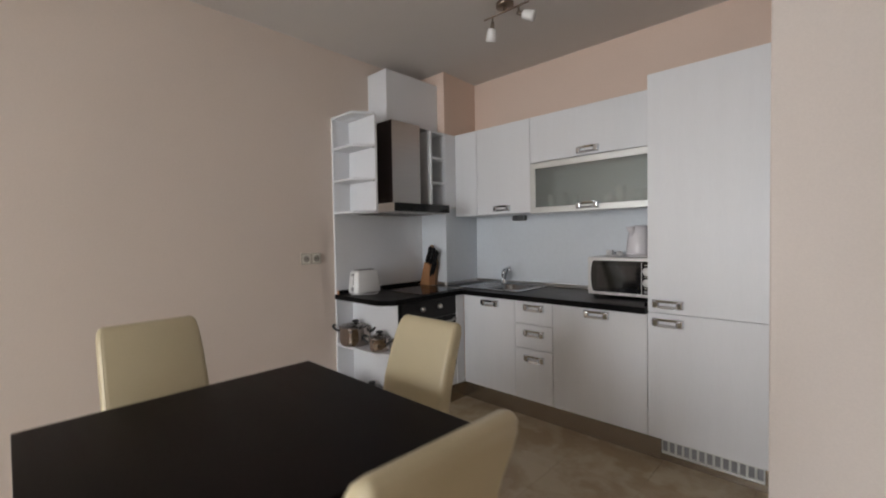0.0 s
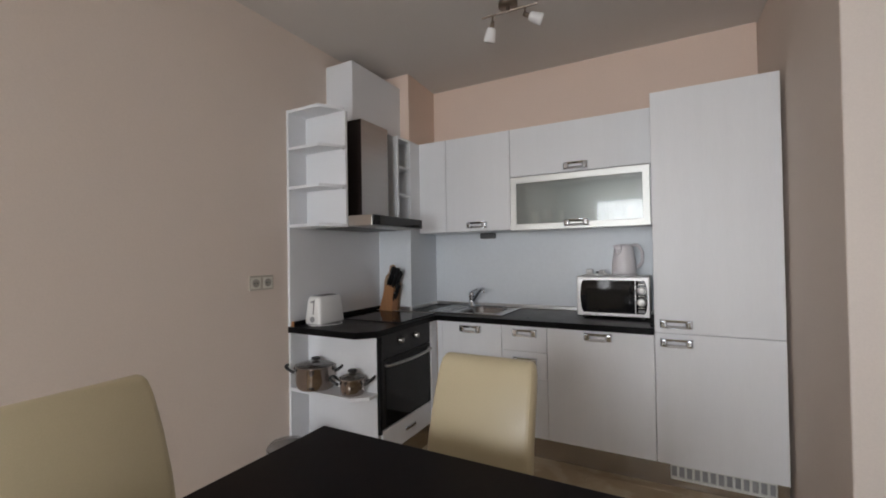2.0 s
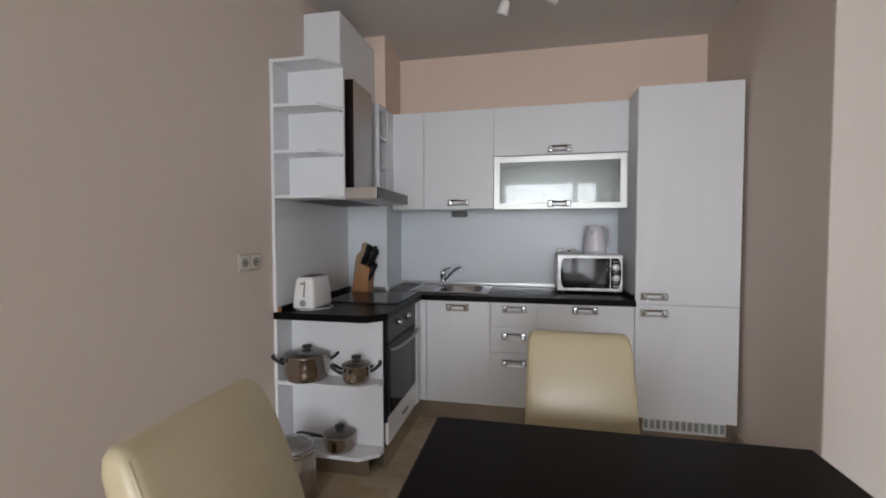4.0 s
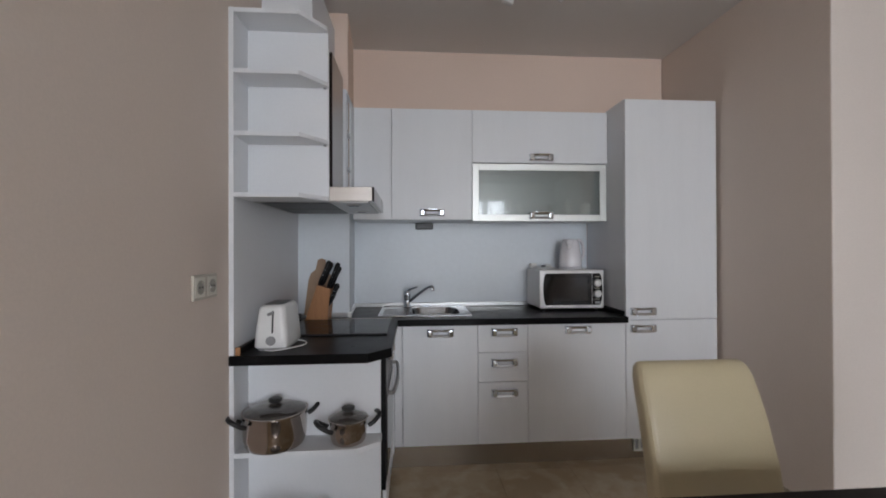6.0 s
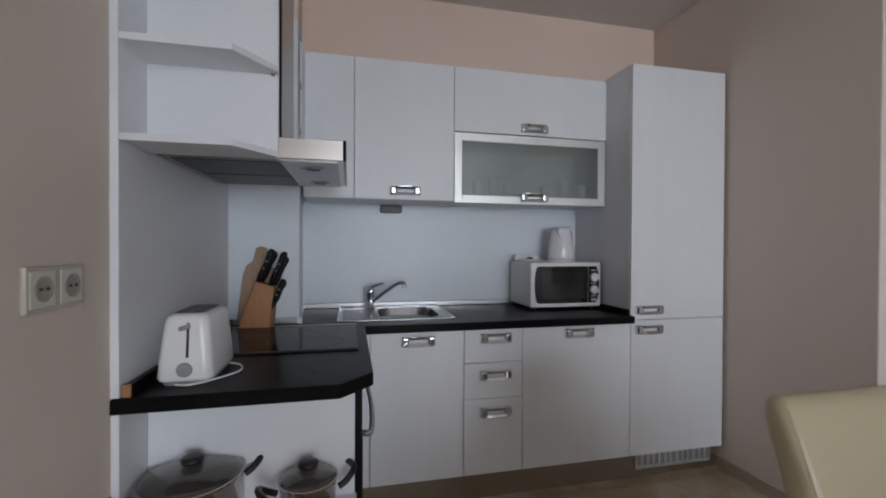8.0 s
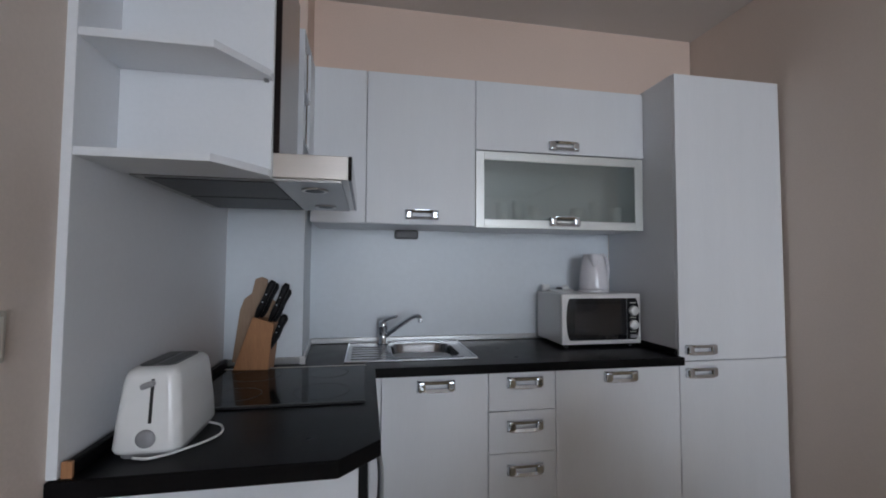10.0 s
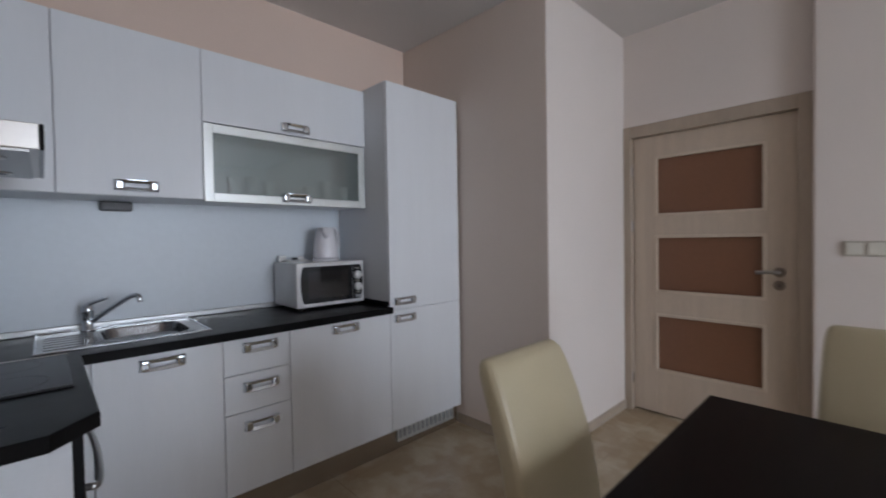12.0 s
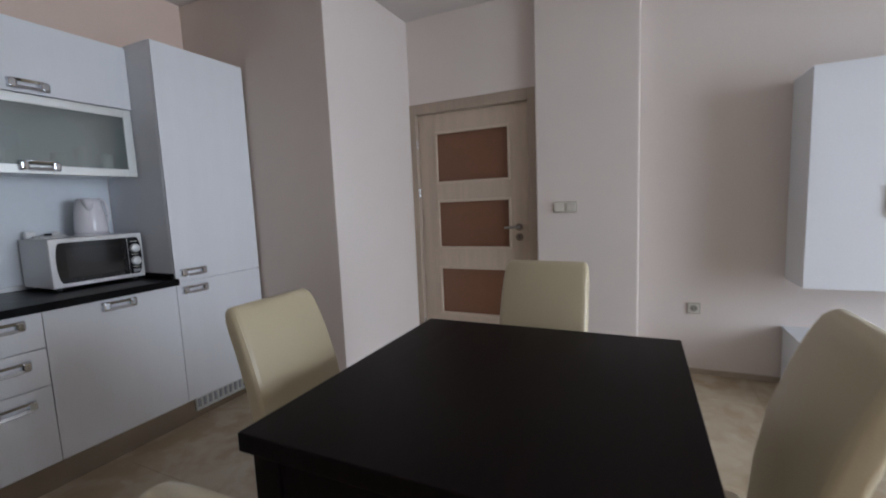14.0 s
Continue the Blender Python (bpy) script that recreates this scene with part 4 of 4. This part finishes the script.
def kettle():
    x, y, z = -0.852, 2.980, 1.1925
    k = thing("kettle", (x, y, z), "pale white plastic electric kettle on the microwave", "kettle")
    part("base_plate", lathe([(0.084, 0), (0.084, 0.008), (0.079, 0.0135)], (x, y, z), 28), LILACPL, k, smooth=True)
    part("body", lathe([(0.078, 0.014), (0.080, 0.03), (0.075, 0.10), (0.064, 0.17), (0.058, 0.198), (0.052, 0.207)], (x, y, z), 30), LILACPL, k, smooth=True)
    part("lid", lathe([(0.055, 0.2075), (0.048, 0.213), (0.015, 0.216)], (x, y, z), 28), LILACPL, k, smooth=True)
    part("handle", tube(bent([(x + 0.04, y + 0.015, z + 0.203), (x + 0.085, y + 0.030, z + 0.206), (x + 0.112, y + 0.040, z + 0.16), (x + 0.110, y + 0.040, z + 0.09), (x + 0.078, y + 0.028, z + 0.05)]), 0.011, 12), LILACPL, k, smooth=True)
    bm = loft([[(x - 0.022 + 0.3 * a, y - 0.052 + 0.3 * b, z + 0.130) for a, b in rounded(0.05, 0.04, 0.012)], [(x - 0.028 + 0.8 * a, y - 0.056 + 0.8 * b, z + 0.175) for a, b in rounded(0.05, 0.04, 0.012)], [(x - 0.034 + a, y - 0.062 + b, z + 0.207) for a, b in rounded(0.055, 0.045, 0.012)]])
    part("spout", bm, LILACPL, k, smooth=True)
    p = thing("power_plug", (-1.05, 3.06, 1.193), "white plug with its cord lying on the microwave", "plug")
    part("plug_body", tube([(-1.015, 3.035, 1.2115), (-0.985, 3.020, 1.2115)], [0.017, 0.014], 14), WHITEPL, p)
    part("cord", tube(bent([(-0.985, 3.020, 1.2085), (-0.965, 3.045, 1.1965), (-1.02, 3.075, 1.1965), (-1.085, 3.06, 1.1965), (-1.095, 3.03, 1.206), (-1.04, 3.005, 1.1965), (-0.99, 3.055, 1.204), (-0.955, 3.02, 1.1965)]), 0.0032, 8), WHITEPL, p, "white power cord", True)
    part("adaptor", box(-1.118, -1.072, 3.070, 3.098, 1.1935, 1.232, 0.006), WHITEPL, p, "white plug adaptor")
    part("plug_pins", tube([(-1.045, 3.050, 1.2115), (-1.015, 3.035, 1.2115)], 0.005, 8), BLACK, p)
    part("cord", tube(bent([(-0.985, 3.020, 1.2115), (-0.97, 3.0, 1.199), (-1.02, 2.975, 1.197), (-1.09, 2.99, 1.197), (-1.06, 3.03, 1.197), (-0.99, 3.05, 1.197), (-0.94, 3.04, 1.197)]), 0.0035, 8), WHITEPL, p, smooth=True)


kettle()

# ---- pots and bin ----


def pot(x, y, z, r, h, label, handles="loops", turn=20):
    p = thing("saucepan" if handles == "long" else "cooking_pot", (x, y, z), label, "pot", "pots on the shelves")
    part("body", lathe([(r * 0.84, 0.001), (r * 0.91, 0.006), (r * 0.965, 0.022), (r, 0.05), (r, h - 0.004), (r + 0.004, h)], (x, y, z), 36), POTSTEEL, p, smooth=True)
    lid = part("lid", lathe([(r + 0.003, h + 0.0005), (r + 0.004, h + 0.004), (r * 0.85, h + 0.013), (r * 0.5, h + 0.025), (r * 0.15, h + 0.029)], (x, y, z), 36), LIDGLASS, p, "domed glass lid", True)
    bm = lathe([(r + 0.005, h + 0.0002), (r + 0.006, h + 0.005), (r + 0.001, h + 0.0055)], (x, y, z), 36)
    part("lid_rim", bm, POTSTEEL, lid)
    part("knob", lathe([(0.013, h + 0.0292), (0.015, h + 0.034), (0.027, h + 0.037), (0.028, h + 0.048), (0.020, h + 0.052)], (x, y, z), 20), BLACK, lid, smooth=True)
    a = radians(turn)
    ends = (0, 180) if handles == "loops" else ()
    for e in ends:
        b = a + radians(e)
        d, s = Vector((math.cos(b), math.sin(b), 0)), Vector((-math.sin(b), math.cos(b), 0))
        c = Vector((x, y, z + h - 0.032))
        pts = [c + r * d - 0.035 * s, c + (r + 0.022) * d - 0.038 * s + Vector((0, 0, 0.012)), c + (r + 0.052) * d - 0.025 * s + Vector((0, 0, 0.034)), c + (r + 0.052) * d + 0.025 * s + Vector((0, 0, 0.034)), c + (r + 0.022) * d + 0.038 * s + Vector((0, 0, 0.012)), c + r * d + 0.035 * s]
        part("handle", tube(bent(pts, 4), 0.0095, 8), BLACK, p, "black bakelite loop handle", True)
    if handles == "long":
        d = Vector((math.cos(a), math.sin(a), 0))
        c = Vector((x, y, z + h - 0.02))
        part("handle", tube(bent([c + r * d, c + (r + 0.05) * d + Vector((0, 0, 0.008)), c + (r + 0.12) * d + Vector((0, 0, 0.018)), c + (r + 0.16) * d + Vector((0, 0, 0.02))], 4), [0.007, 0.008, 0.009, 0.010, 0.010, 0.011, 0.011, 0.011, 0.011, 0.011, 0.010, 0.009, 0.006], 10), BLACK, p, "long black handle", True)


LIDGLASS = material("smoky_glass_lid", (0.30, 0.27, 0.25), 0.04, var=0.05, bump=0, coat=0.5, transmission=0.75)
SZ = 0.5325
pot(-2.562, 1.80, SZ, 0.124, 0.138, "large stainless steel pot with a glass lid", turn=35)
pot(-2.265, 1.80, SZ, 0.076, 0.094, "small stainless steel pot with a glass lid", turn=25)
pot(-2.368, 1.80, 0.1445, 0.085, 0.085, "stainless steel saucepan with a long black handle", "long", turn=190)


BINSTEEL = material("satin_bin_steel", (0.42, 0.385, 0.36), 0.30, 1.0, var=0.06, fine=40, stretch=(1, 1, 10), bump=0.01)
BINLID = material("grey_metallic_lid", (0.36, 0.35, 0.35), 0.25, 0.6, var=0.06, bump=0.01)


def bin_():
    x, y = -2.455, 1.475
    b = thing("pedal_bin", (x, y, 0), "small stainless steel pedal bin with a grey lid", "bin")
    r = 0.105
    part("body", lathe([(r, 0.02), (r, 0.29)], (x, y, 0), 36), BINSTEEL, b, smooth=True)
    part("foot_ring", lathe([(r + 0.003, 0.0), (r + 0.003, 0.02)], (x, y, 0), 36), BLACK, b)
    part("collar", lathe([(r + 0.003, 0.2905), (r + 0.004, 0.294), (r + 0.004, 0.306), (r + 0.002, 0.310)], (x, y, 0), 36), CHROME, b)
    part("lid", lathe([(r + 0.001, 0.3105), (r - 0.002, 0.320), (r * 0.85, 0.334), (r * 0.5, 0.345), (r * 0.1, 0.349)], (x, y, 0), 36), BINLID, b, "domed grey lid", True)
    part("pedal", box(x + 0.07, x + 0.14, y - 0.10, y - 0.055, 0.012, 0.024, 0.004), BLACK, b)


bin_()


def wall_socket(name, axis, at, w, h, gangs, label, rocker=False):
    """A cream double plate on a wall; axis: the way it faces, +1 or -1 along x."""
    x, y, z = at
    s = thing(name, at, label, "switch" if rocker else "socket")
    bm = box(x, x + axis * 0.010, y - w / 2, y + w / 2, z - h / 2, z + h / 2, 0.003)
    part("plate", bm, PLATE, s)
    for g in range(gangs):
        c = y - w / 2 + w * (g + 0.5) / gangs
        k = w / gangs * 0.5 - 0.008
        part("insert", box(x + axis * 0.0095, x + axis * 0.0115, c - k, c + k, z - h / 2 + 0.009, z + h / 2 - 0.009, 0.001), CREAMPL, s)
    for g in range(gangs):
        c = y - w / 2 + w * (g + 0.5) / gangs
        k = w / gangs * 0.5 - 0.006
        if rocker:
            part("rocker", box(x + axis * 0.0118, x + axis * 0.0155, c - k + 0.006, c + k - 0.006, z - h / 2 + 0.014, z + h / 2 - 0.014, 0.002), CREAMPL, s)
        else:
            bm = lathe([(0.024, 0), (0.024, 0.002), (0.020, 0.0022), (0.019, 0.0005)], (0, 0, 0), 24)
            turned(bm, Matrix.Translation((x + axis * 0.0115, c, z)) @ Matrix.Rotation(radians(90 * axis), 4, "Y"))
            part("socket_well", bm, CREAMDARK, s)
            for q in (-0.009, 0.009):
                part("pin_hole", box(x + axis * 0.0122, x + axis * 0.0150, c + q - 0.003, c + q + 0.003, z - 0.003, z + 0.003), BLACK, s)


wall_socket("wall_socket", 1, (XL, 1.520, 1.206), 0.165, 0.085, 2, "cream double power socket on the pink wall")
wall_socket("light_switch", -1, (PILX, 0.554, 1.229), 0.17, 0.082, 2, "cream double light switch beside the door", True)
wall_socket("wall_socket", -1, (EAST, -0.295, 0.478), 0.082, 0.082, 1, "cream single power socket low on the wall")


def spot_lamp():
    l = thing("ceiling_spotlight", (-1.372, 2.15, ZC), "brown nickel ceiling spotlight bar with opal glass shades", "ceiling lamp")
    c = Vector((-1.372, 2.15, ZC))
    part("canopy", lathe([(0.055, -0.028), (0.055, -0.004), (0.05, 0.0)], c, 28), NICKEL, l, smooth=True)
    zb = ZC - 0.055
    part("stem", tube([(c.x, c.y, ZC - 0.028), (c.x, c.y, zb)], 0.012), NICKEL, l)
    d = Vector((1, 0.03, 0)).normalized()
    mid = Vector((c.x + 0.005, c.y, zb))
    part("bar", tube([mid - 0.165 * d, mid + 0.165 * d], 0.006), NICKEL, l)
    for s, aim in ((-0.100, Vector((-0.34, 0.25, -1.0))), (0.095, Vector((1.0, 0.40, -0.42)))):
        p = mid + s * d
        q = p + Vector((0, 0, -0.045))
        aim = aim.normalized()
        h = part("arm", tube([p, q], 0.006), NICKEL, l)
        part("joint", tube([q - 0.012 * aim, q + 0.026 * aim], [0.010, 0.015], 14), NICKEL, h, smooth=True)
        part("shade", tube([q + 0.024 * aim, q + 0.030 * aim, q + 0.060 * aim, q + 0.098 * aim, q + 0.104 * aim], [0.016, 0.026, 0.031, 0.034, 0.028], 20), OPAL, h, "white opal glass shade", True)


spot_lamp()

# ---- dining table and chairs ----


def table():
    t = thing("dining_table", (-1.11, 0.404, 0), "square dark wenge dining table", "table")
    x0, x1, y0, y1 = -1.600, -0.622, -0.072, 0.880
    part("tabletop", box(x0, x1, y0, y1, 0.752, 0.798, 0.003), WENGE, t)
    i = 0.025
    for a, b, c, d in ((x0 + 0.1, x1 - 0.1, y0 + i, y0 + i + 0.022), (x0 + 0.1, x1 - 0.1, y1 - i - 0.022, y1 - i), (x0 + i, x0 + i + 0.022, y0 + 0.1, y1 - 0.1), (x1 - i - 0.022, x1 - i, y0 + 0.1, y1 - 0.1)):
        part("apron", box(a, b, c, d, 0.655, 0.7515, 0.002), WENGE, t)
    for a in (x0 + 0.02, x1 - 0.10):
        for b in (y0 + 0.02, y1 - 0.10):
            part("leg", box(a, a + 0.08, b, b + 0.08, 0, 0.7515, 0.003), WENGE, t)


table()


def dining_chair():
    """A padded chair at 0, 0 that faces -y, its back's top at y = 0."""
    c = thing("dining_chair", (0, 0, 0), "cream leather padded dining chair at the table", "chair", "chairs round the table")
    secs = []
    w = 0.372
    prof = ((0.30, -0.125, 0.066, 0), (0.45, -0.122, 0.070, 0), (0.60, -0.108, 0.072, 0), (0.74, -0.082, 0.073, 0.002), (0.86, -0.045, 0.072, 0.004), (0.93, -0.018, 0.070, 0.006), (0.965, -0.004, 0.066, 0.008), (0.992, 0.005, 0.054, 0.012), (1.004, 0.009, 0.034, 0.020), (1.009, 0.010, 0.012, 0.030))
    for z, y, th, k in prof:
        secs.append([(a, y + b, z) for a, b in rounded(w - 2 * k, th, min(0.022, th * 0.45))])
    part("backrest", loft(secs), LEATHER, c, smooth=True)
    for s in (-1, 1):
        pts = [(s * (w / 2 - k - 0.010), y - th / 2 + 0.006, z) for z, y, th, k in prof[1:8]]
        part("seam", tube(pts, 0.003, 6), LEATHER, c, smooth=True)
    secs = []
    for z, k in ((0.385, 0.006), (0.39, 0.0), (0.46, 0.0), (0.478, 0.006), (0.486, 0.02), (0.489, 0.05)):
        secs.append([(a, -0.375 + b, z) for a, b in rounded(w - 2 * k, 0.43 - 2 * k, 0.03)])
    part("seat", loft(secs), LEATHER, c, smooth=True)
    for a in (-0.155, 0.155):
        for b in (-0.55, -0.13):
            part("leg", loft([[(a + p, b + q, z) for p, q in rounded(d, d, 0.004, 2)] for z, d in ((0, 0.034), (0.384 if b < -0.2 else 0.30, 0.044))]), LEGWOOD, c, "dark wooden leg")
    return c


CH = dining_chair()
CH.matrix_basis = pose(-1.158, 1.225, 0) @ Matrix.Diagonal((1, 1, 0.982, 1))
copy_thing(CH, pose(-0.322, 0.440, 0, 0, 0, -92) @ Matrix.Diagonal((1.04, 1.06, 1.024, 1)))
copy_thing(CH, pose(-1.958, 0.350, 0, 0, 0, 92) @ Matrix.Diagonal((1.01, 1.06, 1.026, 1)))
copy_thing(CH, pose(-1.10, -0.36, 0, 0, 0, 180) @ Matrix.Diagonal((1, 1, 1.018, 1)))

# ---- living room side ----


def hanging_cabinet():
    x0, y1, z0, z1 = 0.838, -0.803, 0.713, 1.962
    c = thing("hanging_cabinet", (EAST, -1.2, z0), "white wall-hung living room cabinet", "cabinet")
    part("body", box(x0 + 0.018, EAST - 0.001, -1.60, y1, z0, z1, 0.002), BOARD, c)
    d = part("door", box(x0, x0 + 0.0175, -1.20, y1, z0, z1, 0.002), BOARD, c)
    part("door", box(x0, x0 + 0.0175, -1.60, -1.203, z0, z1, 0.002), BOARD, c)
    part("handle", box(x0 - 0.022, x0, -1.165, -1.150, 1.12, 1.30, 0.004), STEEL, d, "satin steel bar handle")
    b = thing("media_bench", (0.94, -1.5, 0), "low white media bench against the wall", "cabinet")
    part("body", box(0.712, EAST - 0.013, -2.30, -0.803, 0.02, 0.375, 0.002), BOARD, b)
    part("top", box(0.70, EAST - 0.001, -2.31, -0.797, 0.3755, 0.395, 0.002), BOARD, b)
    part("base", box(0.74, EAST - 0.02, -2.28, -0.82, 0, 0.02), GREYPL, b)
    for a, e in ((-1.298, -0.806), (-1.80, -1.302), (-2.297, -1.804)):
        part("door", box(0.695, 0.7115, a, e, 0.024, 0.372, 0.002), BOARD, b)


hanging_cabinet()


# ---- floor tiles ----


def floor_tiles():
    """Square marble tiles, each a piece of the floor on one shared mesh."""
    size, gap = 0.45, 0.0016
    me = bpy.data.meshes.new("tile")
    bm = box(-size / 2 + gap / 2, size / 2 - gap / 2, -size / 2 + gap / 2, size / 2 - gap / 2, -0.0039, 0.0, 0.0006, 1)
    bm.to_mesh(me)
    bm.free()
    me.materials.append(FLOOR)
    nx, ny = math.ceil((EAST + T - XL) / size) + 1, math.ceil((YB - YS) / size) + 1
    for i in range(nx):
        for j in range(ny):
            x, y = XL + 0.10 + (i + 0.0) * size, YS + 0.05 + j * size
            if x - size / 2 > EAST + T or y - size / 2 > YB:
                continue
            t = new("tile", me)
            t.location = (x, y, random.uniform(-0.0002, 0.0002) - 0.0003)
            t.rotation_euler = (0, 0, radians(random.choice((0, 90, 180, 270))))
            t.parent = FLOOR_OB


floor_tiles()
